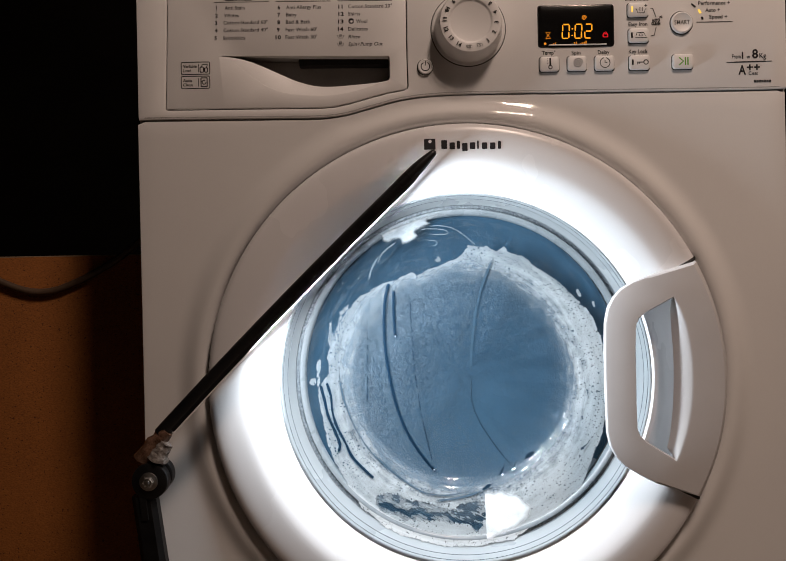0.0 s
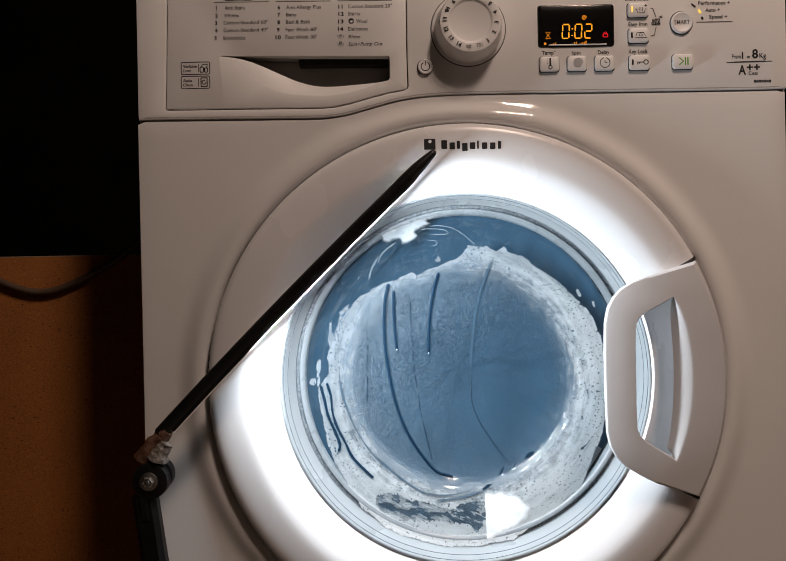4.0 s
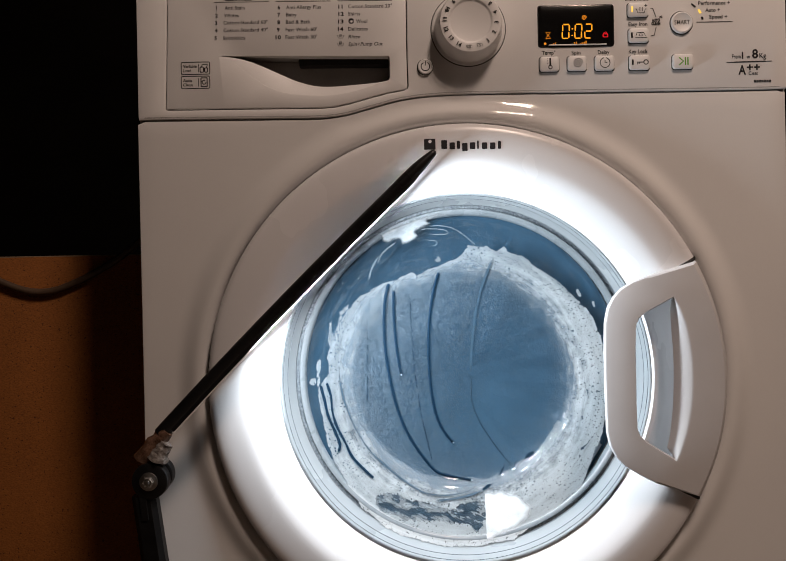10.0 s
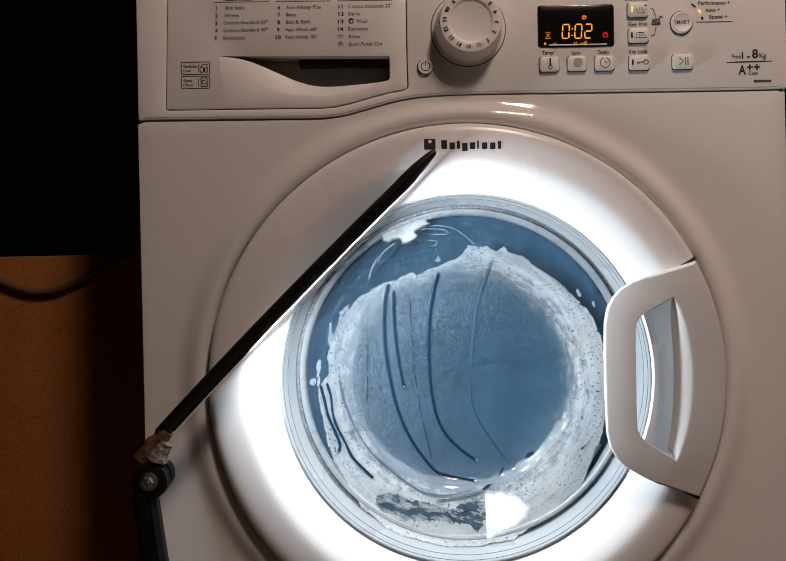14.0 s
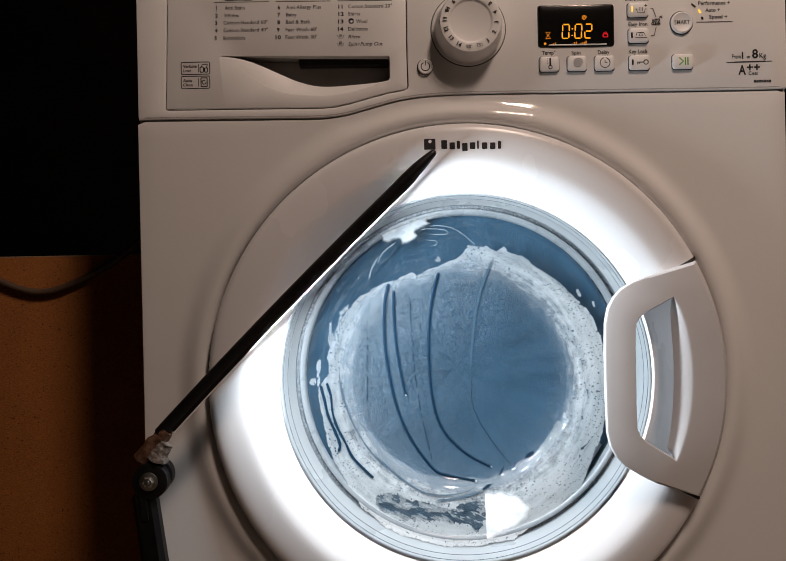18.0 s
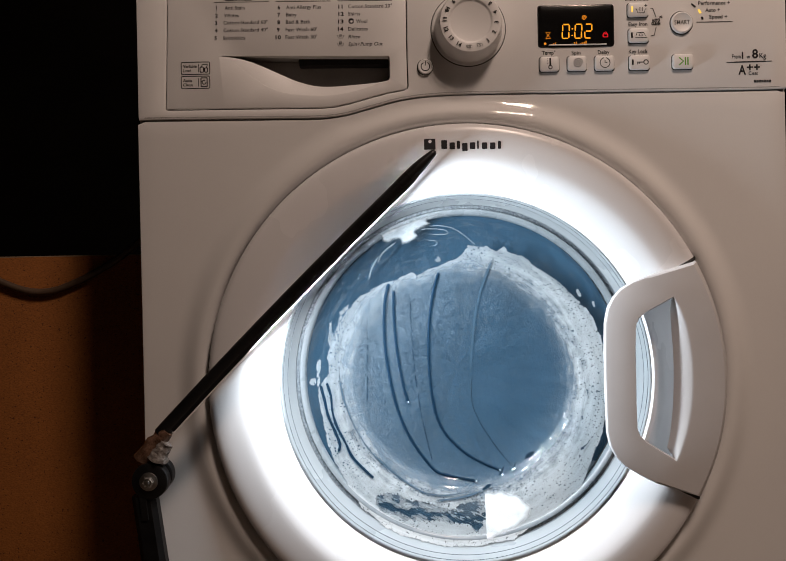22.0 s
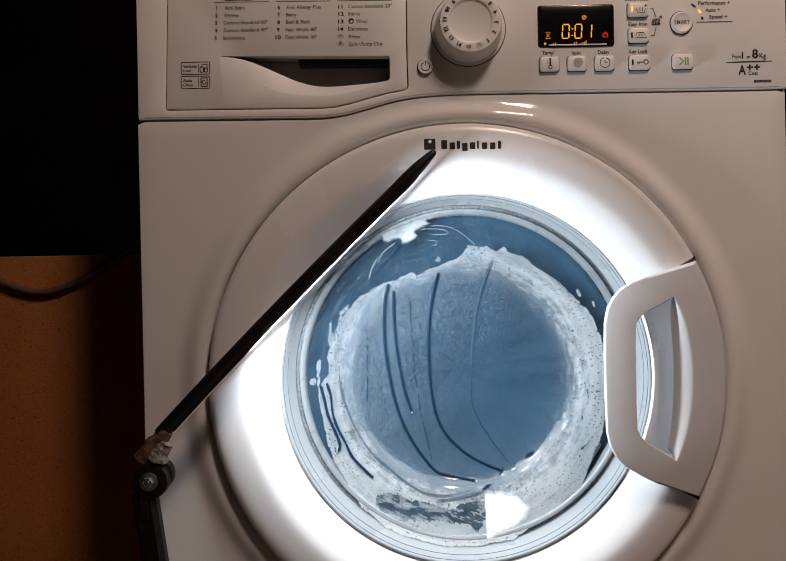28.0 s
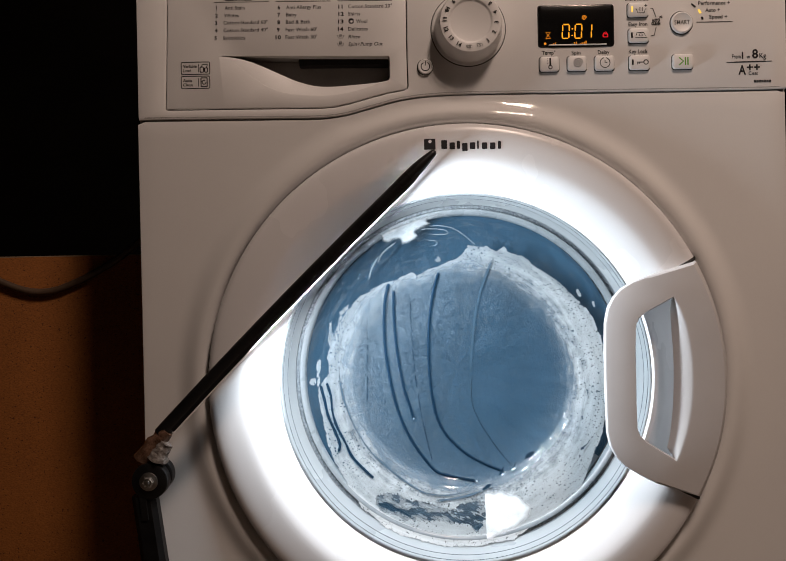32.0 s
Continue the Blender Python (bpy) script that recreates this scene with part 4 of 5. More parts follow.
bowl = part("glass_bowl", lathe([(r, y - 0.0035) for r, y in BOWL[2:]], GX, DZ, 160), GLASS, door, "clear glass bowl of the door")
if sum(p.normal.y * p.area for p in bowl.data.polygons) > 0:
    bowl.data.flip_normals()
bowl.visible_shadow = False

part("grip_recess", lathe([(0.1705, 0.006), (0.1712, -0.0030), (0.1724, -0.0052), (0.1745, -0.0050), (0.1780, -0.0020), (0.1830, 0.0045), (0.1900, 0.0110), (0.2000, 0.0140), (0.2100, 0.0140)], DX, DZ, 40, -29, 29), RING, door, "smooth hollow under the grip")
# handle: a thick D-shaped plate hinged over the ring, with a grip hole and a scooped inner side
HY = -0.034
A_TOP, A_LOW = 27.2, -27.2
ARC = [radians(A_LOW + (A_TOP - A_LOW) * i / 28) for i in range(29)]
INNER = [(0.1574, 0.5483), (0.1437, 0.5432), (0.1339, 0.5377), (0.1267, 0.5299), (0.1216, 0.5203), (0.1190, 0.5075), (0.1183, 0.4833), (0.1182, 0.4569),
         (0.1186, 0.4304), (0.1193, 0.4101), (0.1219, 0.3986), (0.1270, 0.3888), (0.1353, 0.3802), (0.1475, 0.3725), (0.1618, 0.3651)]
GRIP = [(0.1796, 0.5298), (0.1644, 0.5217), (0.1546, 0.5166), (0.1488, 0.5118), (0.1458, 0.5048), (0.1449, 0.4828), (0.1449, 0.4563), (0.1450, 0.4299),
        (0.1456, 0.4131), (0.1477, 0.4069), (0.1524, 0.4024), (0.1655, 0.3938), (0.1794, 0.3851)]
LEFT = len(GRIP)
BROW = spline([(0.1794, 0.3851, 0), (0.1878, 0.4070, 0), (0.1931, 0.4312, 0), (0.1949, 0.4554, 0), (0.1941, 0.4796, 0), (0.1893, 0.5062, 0), (0.1796, 0.5298, 0)], 3)
FOOT = spline([(0.1719, 0.3911, 0), (0.1757, 0.4062, 0), (0.1789, 0.4299, 0), (0.1802, 0.4544, 0), (0.1803, 0.4790, 0), (0.1788, 0.5036, 0), (0.1780, 0.5240, 0)], 3)
GRIP += [(x, z) for x, z, _ in BROW[1:-1]]


def handle_plate():
    bm = bmesh.new()
    rim = [(DX + 0.2347 * math.cos(a), -0.0060, RZ + 0.2343 * math.sin(a)) for a in ARC]
    soft = [(DX + 0.2316 * math.cos(a), -0.0215, RZ + 0.2310 * math.sin(a)) for a in ARC]
    flush = [abs(a / radians(A_TOP)) ** 4 for a in ARC]  # the ends lie level with the ring
    high = [(DX + 0.2290 * math.cos(a), -0.0292 + 0.0024 * f, RZ + 0.2274 * math.sin(a)) for a, f in zip(ARC, flush)]
    face = [(DX + 0.2254 * math.cos(a), -0.0330 + 0.0024 * f, RZ + 0.2230 * math.sin(a)) for a, f in zip(ARC, flush)]
    inn = list(INNER)
    tail = inset([(p[0], p[2]) for p in face] + inn, 0.0022)[len(face):]
    mid = inset([(p[0], p[2]) for p in face] + inn, 0.0007)[len(face):]
    loops = [[(x, 0.0, z) for x, _, z in rim] + [(x, -0.0285, z) for x, z in inn],
             rim + [(x, HY + 0.0030, z) for x, z in inn],
             soft + [(x, HY + 0.0012, z) for x, z in mid],
             high + [(x, HY + 0.0004, z) for x, z in mid],
             face + [(x, HY + 0.0, z) for x, z in tail]]
    rows = [[bm.verts.new(p) for p in loop] for loop in loops]
    for p, q in zip(rows, rows[1:]):
        bridge(bm, p, q)
    small = inset(GRIP, 0.0010)
    hole0 = [bm.verts.new((x, HY, z)) for x, z in GRIP]
    brink = [bm.verts.new((x, HY, z)) for x, z in inset(GRIP, -0.0016)]
    bridge(bm, brink, hole0)
    last, hole2 = hole0, None
    for t in (0.06, 0.14, 0.26, 0.4, 0.55, 0.7, 0.85, 1.0):
        ring = []
        for i, (x, z) in enumerate(GRIP):
            if i < LEFT:
                e = min(1.0, t * 3)
                ring.append((x + (small[i][0] - x) * e, HY + (0.0025 * e if t < 0.5 else 0.0025 + 0.0030 * (t - 0.4) / 0.6), z + (small[i][1] - z) * e))
            else:
                fx, fz, _ = FOOT[i - LEFT + 1]
                ring.append((x + (fx - x) * t, HY + 0.0062 * t ** 1.3, z + (fz - z) * t))
        hole2 = [bm.verts.new(p) for p in ring]
        bridge(bm, last, hole2)
        last = hole2
    edges = [bm.edges.get((l[i], l[(i + 1) % len(l)])) for l in (rows[0], hole2) for i in range(len(l))]
    bmesh.ops.triangle_fill(bm, use_beauty=True, use_dissolve=False, edges=edges, normal=(0, 1, 0))
    edges = [bm.edges.get((l[i], l[(i + 1) % len(l)])) for l in (rows[-1], brink) for i in range(len(l))]
    bmesh.ops.triangle_fill(bm, use_beauty=True, use_dissolve=False, edges=edges, normal=(0, -1, 0))
    return bm


part("door_handle", handle_plate(), HANDLE, door, "greyish white moulded grip handle")
for a in (A_TOP + 0.42, A_LOW - 0.42):
    pts = []
    for r in (0.2340, 0.2324, 0.2290, 0.2245, 0.2185, 0.2100, 0.2020, 0.1950, 0.1880):
        x, z = DX + r * math.cos(radians(a)), RZ + r * math.sin(radians(a))
        pts.append((x, ring_depth(x, z), z))
    part("handle_joint", tube([(x, y + 0.0008, z) for x, y, z in pts], 0.0017, 8), GAP, door, "dark joint beside the handle")

# ---- suds, mist and water on the glass ----


# the wet film rounds off the bowl's step
WET = [(r, y) for r, y in BOWL if r > 0.14] + [(0.1355, 0.0336), (0.1265, 0.0367), (0.1180, 0.0405), (0.1115, 0.0436), (0.1044, 0.0468), (0.0985, 0.0491), (0.0920, 0.0508), (0.0850, 0.0517)] + [(r, y) for r, y in BOWL if r < 0.08]


def bowl_depth(r):
    for (r1, y1), (r0, y0) in zip(WET, WET[1:]):
        if r0 <= r <= r1:
            return y0 + (y1 - y0) * (r - r0) / (r1 - r0)
    return WET[0][1]


def depth_at(x, z):
    return bowl_depth(math.hypot(x - GX, z - DZ))


# outlines on the bowl: the whole patch of suds and mist, stray islands, open water low down, a smear of foam and a
# painted gleam
SUDS = [(-0.1310, 0.4604), (-0.1321, 0.4750), (-0.1295, 0.4870), (-0.1219, 0.5062), (-0.1140, 0.5181), (-0.1071, 0.5261), (-0.0992, 0.5337), (-0.0880, 0.5408), (-0.0743, 0.5473), (-0.0641, 0.5495), (-0.0493, 0.5566), (-0.0433, 0.5531),
        (-0.0310, 0.5592), (-0.0236, 0.5620), (-0.0100, 0.5670), (-0.0008, 0.5726), (0.0063, 0.5816), (0.0146, 0.5800), (0.0237, 0.5798), (0.0339, 0.5753), (0.0410, 0.5799), (0.0449, 0.5741), (0.0602, 0.5694), (0.0742, 0.5570),
        (0.0941, 0.5445), (0.1100, 0.5278), (0.1248, 0.5111), (0.1312, 0.4941), (0.1369, 0.4675), (0.1379, 0.4290), (0.1322, 0.3995), (0.1246, 0.3819), (0.1156, 0.3603), (0.1093, 0.3479), (0.0947, 0.3356), (0.0721, 0.3175),
        (0.0428, 0.3004), (0.0076, 0.2942), (-0.0168, 0.2948), (-0.0405, 0.2996), (-0.0640, 0.3070), (-0.0828, 0.3173), (-0.0993, 0.3312), (-0.1110, 0.3485), (-0.1204, 0.3650), (-0.1274, 0.3794), (-0.1334, 0.3938), (-0.1365, 0.4105),
        (-0.1395, 0.4297), (-0.1421, 0.4442), (-0.1383, 0.4512)]
ISLANDS = [[(-0.1299, 0.5089), (-0.1270, 0.5097), (-0.1263, 0.5039), (-0.1250, 0.4975), (-0.1281, 0.4870), (-0.1296, 0.4836), (-0.1308, 0.4919), (-0.1292, 0.5006)],
           [(-0.1209, 0.5100), (-0.1192, 0.5197), (-0.1129, 0.5253), (-0.1090, 0.5272), (-0.1101, 0.5228), (-0.1155, 0.5167), (-0.1186, 0.5080)],
           [(-0.1421, 0.4731), (-0.1378, 0.4743), (-0.1371, 0.4656), (-0.1395, 0.4594), (-0.1383, 0.4512), (-0.1412, 0.4465), (-0.1427, 0.4635)],
           [(-0.1480, 0.4551), (-0.1438, 0.4572), (-0.1425, 0.4519), (-0.1453, 0.4496), (-0.1486, 0.4517)],
           [(0.1085, 0.5385), (0.1108, 0.5375), (0.1141, 0.5297), (0.1118, 0.5297)],
           [(0.1224, 0.5271), (0.1260, 0.5247), (0.1275, 0.5164), (0.1248, 0.5194)],
           [(-0.0272, 0.5668), (-0.0223, 0.5716), (-0.0179, 0.5696), (-0.0198, 0.5658), (-0.0247, 0.5649)]]
POOL = [(-0.0864, 0.3421), (-0.0801, 0.3445), (-0.0729, 0.3441), (-0.0633, 0.3408), (-0.0561, 0.3360), (-0.0392, 0.3339), (-0.0272, 0.3294), (-0.0127, 0.3276), (-0.0004, 0.3322), (0.0142, 0.3343), (0.0179, 0.3320), (0.0178, 0.3204),
        (0.0148, 0.3093), (0.0080, 0.3072), (-0.0012, 0.3144), (-0.0133, 0.3129), (-0.0253, 0.3168), (-0.0397, 0.3173), (-0.0517, 0.3178), (-0.0613, 0.3192), (-0.0732, 0.3243), (-0.0827, 0.3293), (-0.0869, 0.3354)]
SMEAR = [(-0.0873, 0.5882), (-0.0786, 0.5909), (-0.0769, 0.5853), (-0.0706, 0.5842), (-0.0643, 0.5870), (-0.0600, 0.5870), (-0.0586, 0.5822), (-0.0528, 0.5831), (-0.0450, 0.5868), (-0.0402, 0.5914), (-0.0440, 0.5948), (-0.0367, 0.5985),
        (-0.0285, 0.6021), (-0.0328, 0.6055), (-0.0222, 0.6082), (-0.0078, 0.6107), (-0.0247, 0.6128), (-0.0415, 0.6083), (-0.0583, 0.6029), (-0.0727, 0.5974)]
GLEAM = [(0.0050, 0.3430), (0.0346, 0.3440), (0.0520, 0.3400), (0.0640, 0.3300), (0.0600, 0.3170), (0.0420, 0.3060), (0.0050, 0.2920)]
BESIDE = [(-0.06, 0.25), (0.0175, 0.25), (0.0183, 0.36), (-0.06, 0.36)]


def signed(x, z, loop):
    """How far places lie inside an outline (outside: less than nought)."""
    far, hit = np.full(x.shape, 9.0), np.zeros(x.shape, bool)
    for (x0, z0), (x1, z1) in zip(loop, loop[1:] + loop[:1]):
        ex, ez = x1 - x0, z1 - z0
        t = np.clip(((x - x0) * ex + (z - z0) * ez) / (ex * ex + ez * ez + 1e-12), 0, 1)
        far = np.minimum(far, np.hypot(x - x0 - t * ex, z - z0 - t * ez))
        if z0 != z1:
            hit ^= ((z0 > z) != (z1 > z)) & (x < ex * (z - z0) / ez + x0)
    return np.where(hit, far, -far)


def film(name, r0, r1, rows, spokes, loops, margin, material, lift, label, category, holes=()):
    """A skin on the back of the bowl that follows outlines; it stores how far each place lies inside them."""
    rad = np.linspace(r0, r1, rows)
    ang = np.linspace(0, 2 * np.pi, spokes, endpoint=False)
    rr, aa = np.meshgrid(rad, ang, indexing="ij")
    x, z = (GX + rr * np.cos(aa)).ravel(), (DZ + rr * np.sin(aa)).ravel()
    edge = np.max([signed(x, z, loop) for loop in loops], axis=0)
    pool = np.max([signed(x, z, loop) for loop in holes], axis=0) if holes else np.full(x.shape, -1.0)
    prof = sorted(WET)
    y = np.interp(rr.ravel(), [p[0] for p in prof], [p[1] for p in prof]) + lift
    i, j = np.meshgrid(np.arange(rows - 1), np.arange(spokes), indexing="ij")
    quad = np.stack([i * spokes + j, i * spokes + (j + 1) % spokes, (i + 1) * spokes + (j + 1) % spokes, (i + 1) * spokes + j], -1).reshape(-1, 4)
    quad = quad[(edge[quad] > -margin).any(1)]
    used, back = np.unique(quad, return_inverse=True)
    me = bpy.data.meshes.new(name)
    me.from_pydata(np.stack([x, y, z], -1)[used].tolist(), [], back.reshape(-1, 4).tolist())
    for key, values in (("edge", edge), ("pool", pool)):
        me.attributes.new(key, "FLOAT", "POINT").data.foreach_set("value", values[used].astype(np.float32))
    me.polygons.foreach_set("use_smooth", [True] * len(me.polygons))
    return tagged(part(name, me, material), label, category, kind="stuff")


film("soap_suds", 0.060, 0.1636, 120, 720, [SUDS, *ISLANDS], 0.0035, FOAM, 0.0008, "white soap suds clinging to the inside of the door glass", "suds", [POOL])
film("foam_smear", 0.115, 0.1560, 50, 720, [SMEAR], 0.003, SMEAR_FOAM, 0.0002, "white smear of foam high on the door glass", "foam")
# a reflection painted as a pale patch, cut off sharply on its left
film("foam_patch", 0.108, 0.1636, 50, 720, [GLEAM], 0.004, GLEAM_FILM, -0.0002, "painted gleam of reflected light low on the door glass", "foam", [BESIDE])
film("soap_haze", 0.090, 0.1528, 50, 300, [[(-0.2, 0.40), (0.2, 0.40), (0.2, 0.7), (-0.2, 0.7)]], 0.0, haze_film(), 0.0014, "thin swirling film of soap high on the door glass", "soap film")
film("water_film", 0.100, 0.1600, 50, 400, [POOL], 0.002, water_film(), 0.0020, "bluish water lying low behind the door glass", "water")
MIST = mist_film(DX, DZ, 0.1108)
film("condensation", 0.0, 0.1280, 90, 500, [SUDS], 0.002, MIST, 0.0013, "fine misty droplets over the middle of the door glass", "condensation")

# trails that water has cleared through the mist
WY = 0.0497


def trail(points, width, name="water_trail", label="dark trail cleared by a running drop", material=None):
    pts = [(a, b) for a, b, _ in spline([(a, b, 0) for a, b in points], 8)]
    bm = stroke(pts, width, 0.0, 0.0003, taper=lambda s: 0.8 + 0.3 * noise.noise(Vector((s * 14, width * 900, pts[0][0] * 50))))
    for v in bm.verts:
        v.co.y += depth_at(v.co.x, v.co.z) - 0.0008
    return tagged(part(name, bm, material or TRAIL), label, "water trail", "water trails on the glass")


def wisp(points, width, name, label, material):
    """A soft band on the glass that thins out to its sides and ends."""
    pts = [(a, b) for a, b, _ in spline([(a, b, 0) for a, b in points], 8)]
    n, across = len(pts), 5
    verts, faces, fade = [], [], []
    for i, (x, z) in enumerate(pts):
        a, b = Vector(pts[max(i - 1, 0)]), Vector(pts[min(i + 1, n - 1)])
        d = (b - a).normalized()
        end = min(1.0, 6.0 * min(i, n - 1 - i) / n + 0.05)
        for k in range(across):
            q = (k / (across - 1) - 0.5) * width * (0.85 + 0.5 * noise.noise(Vector((i * 0.21, width * 800, x * 40))))
            px, pz = x - d.y * q, z + d.x * q
            verts.append((px, depth_at(px, pz) - 0.0006, pz))
            fade.append(end * (1.0 - abs(k / (across - 1) - 0.5) * 2.0))
    for i in range(n - 1):
        for k in range(across - 1):
            o = i * across + k
            faces.append((o, o + 1, o + 1 + across, o + across))
    me = bpy.data.meshes.new(name)
    me.from_pydata(verts, [], faces)
    me.attributes.new("edge", "FLOAT", "POINT").data.foreach_set("value", fade)
    return tagged(part(name, me, material), label, "water trail", "water trails on the glass")


HALF_WET = surface("half_wet_trail", (0.014, 0.036, 0.062), (0.030, 0.060, 0.088), (0.4, 0.5), scale=260, bump=0.1)
SOFT_FILM = wisp_film("soap_film", (0.16, 0.20, 0.235), 0.75)
SOFT_WET = wisp_film("faint_wet_trail", (0.045, 0.085, 0.125), 0.85)
wisp([(-0.1208, 0.4759), (-0.1207, 0.4574), (-0.1177, 0.4379), (-0.1113, 0.4183), (-0.1048, 0.4036), (-0.0925, 0.3839), (-0.0773, 0.3690), (-0.0629, 0.3567), (-0.0485, 0.3468), (-0.0380, 0.3419), (-0.0195, 0.3394), (0.0001, 0.3419), (0.0136, 0.3478)], 0.0030, "water_trail", "faint round trail at the edge of the glass bowl", SOFT_WET)
trail([(-0.1383, 0.4488), (-0.1348, 0.4342), (-0.1317, 0.4197), (-0.1257, 0.4050), (-0.1211, 0.3929), (-0.1221, 0.3860)], 0.0032)
trail([(-0.1326, 0.4509), (-0.1290, 0.4386), (-0.1278, 0.4242), (-0.1238, 0.4096), (-0.1154, 0.3926), (-0.1098, 0.3805), (-0.0990, 0.3681), (-0.0895, 0.3592)], 0.0026)
wisp([(-0.0319, 0.3349), (-0.0148, 0.3361), (0.0048, 0.3392), (0.0172, 0.3435)], 0.0048, "water_trail", "wet band along the lower edge of the bowl", SOFT_WET)
wisp([(0.0329, 0.5748), (0.0258, 0.5567), (0.0182, 0.5346), (0.0129, 0.5125), (0.0099, 0.4878), (0.0081, 0.4681), (0.0077, 0.4483)], 0.0042, "water_trail", "half dried trail of a drop", SOFT_WET)
trail([(0.0077, 0.4483), (0.0083, 0.4285), (0.0148, 0.4096), (0.0258, 0.3912), (0.0378, 0.3747), (0.0467, 0.3647)], 0.0013, material=HALF_WET)


def beads(points, width, gap):
    """A broken trail: a row of small drops left behind."""
    pts = [(a, b) for a, b, _ in spline([(a, b, 0) for a, b in points], 12)]
    bm = bmesh.new()
    for i in range(0, len(pts) - 1, 1):
        if noise.noise(Vector((pts[i][0], 0.3, pts[i][1])) * 700) < -0.12:
            continue
        (x0, z0), (x1, z1) = pts[i], pts[i + 1]
        x1, z1 = x0 + (x1 - x0) * gap, z0 + (z1 - z0) * gap
        d = Vector((x1 - x0, z1 - z0)).normalized()
        s = Vector((-d.y, d.x)) * width / 2
        q = [(x0 + s.x, WY, z0 + s.y), (x0 - s.x, WY, z0 - s.y), (x1 - s.x, WY, z1 - s.y), (x1 + s.x, WY, z1 + s.y)]
        low = [bm.verts.new(p) for p in q]
        top = [bm.verts.new((x0, WY - 0.0004, z0)), bm.verts.new((x1, WY - 0.0004, z1))]
        bm.faces.new((low[0], low[3], top[1], top[0])), bm.faces.new((low[1], low[2], top[1], top[0]))
    return tagged(part("bead_trail", bm, TRAIL), "broken trail of small drops on misted glass", "water trail", "water trails on the glass")


beads([(-0.0915, 0.5294), (-0.0926, 0.4998), (-0.0936, 0.4703), (-0.0944, 0.4309)], 0.0012, 0.75)
beads([(-0.0505, 0.5335), (-0.0500, 0.5089), (-0.0478, 0.4694), (-0.0445, 0.4348), (-0.0392, 0.4052), (-0.0320, 0.3715)], 0.0012, 0.75)

# swirls of thin soap film high in the bowl
for pts, width in (([(-0.0440, 0.5953), (-0.0343, 0.5975), (-0.0198, 0.5968), (-0.0136, 0.5943), (-0.0160, 0.5920), (-0.0271, 0.5922), (-0.0392, 0.5933)], 0.0018),
                   ([(-0.0367, 0.5999), (-0.0198, 0.6001), (-0.0078, 0.5971), (0.0019, 0.5912), (0.0092, 0.5849), (0.0141, 0.5805)], 0.0020),
                   ([(-0.0344, 0.5861), (-0.0271, 0.5865), (-0.0238, 0.5840), (-0.0257, 0.5817), (-0.0335, 0.5809)], 0.0017),
                   ([(-0.0791, 0.5729), (-0.0707, 0.5800), (-0.0624, 0.5860)], 0.0030), ([(-0.0821, 0.5643), (-0.0771, 0.5738), (-0.0673, 0.5837)], 0.0022),
                   ([(-0.0907, 0.5491), (-0.0870, 0.5610), (-0.0800, 0.5729)], 0.0026)):
    wisp(pts, width, "soap_streak", "thin pale streak of soap film on the glass", SOFT_FILM)

BLOT = surface("water_blot", (0.006, 0.030, 0.062), (0.016, 0.055, 0.10), (0.3, 0.5), scale=300, bump=0.2)
# blots of water lying along the lower edge of the bowl
for pts in ([(0.0572, 0.3698), (0.0588, 0.3762), (0.0638, 0.3796), (0.0687, 0.3790), (0.0676, 0.3746), (0.0627, 0.3727)],
            [(0.0308, 0.3556), (0.0359, 0.3643), (0.0389, 0.3662), (0.0378, 0.3603), (0.0357, 0.3564)],
            [(0.0432, 0.3593), (0.0423, 0.3667), (0.0457, 0.3636), (0.0498, 0.3719), (0.0492, 0.3641), (0.0526, 0.3625)],
            [(0.0146, 0.3445), (0.0206, 0.3493), (0.0265, 0.3492), (0.0225, 0.3454), (0.0165, 0.3416)],
            [(0.1095, 0.3848), (0.1144, 0.3876), (0.1202, 0.3932), (0.1182, 0.3884), (0.1133, 0.3828), (0.1099, 0.3814)]):
    soft = [(a + 0.0012 * noise.noise(Vector((a, 0, b)) * 900), b + 0.0012 * noise.noise(Vector((b, 2, a)) * 900)) for a, b, _ in spline([(a, b, 0) for a, b in inset(pts, 0.0007) + inset(pts, 0.0007)[:1]], 4)][:-1]
    y = min(depth_at(a, b) for a, b in soft) - 0.0006
    tagged(part("water_blot", plate(soft, y, y + 0.0004, 0.0002), BLOT), "blot of water at the lower edge of the glass", "water blot", "water blots on the glass")

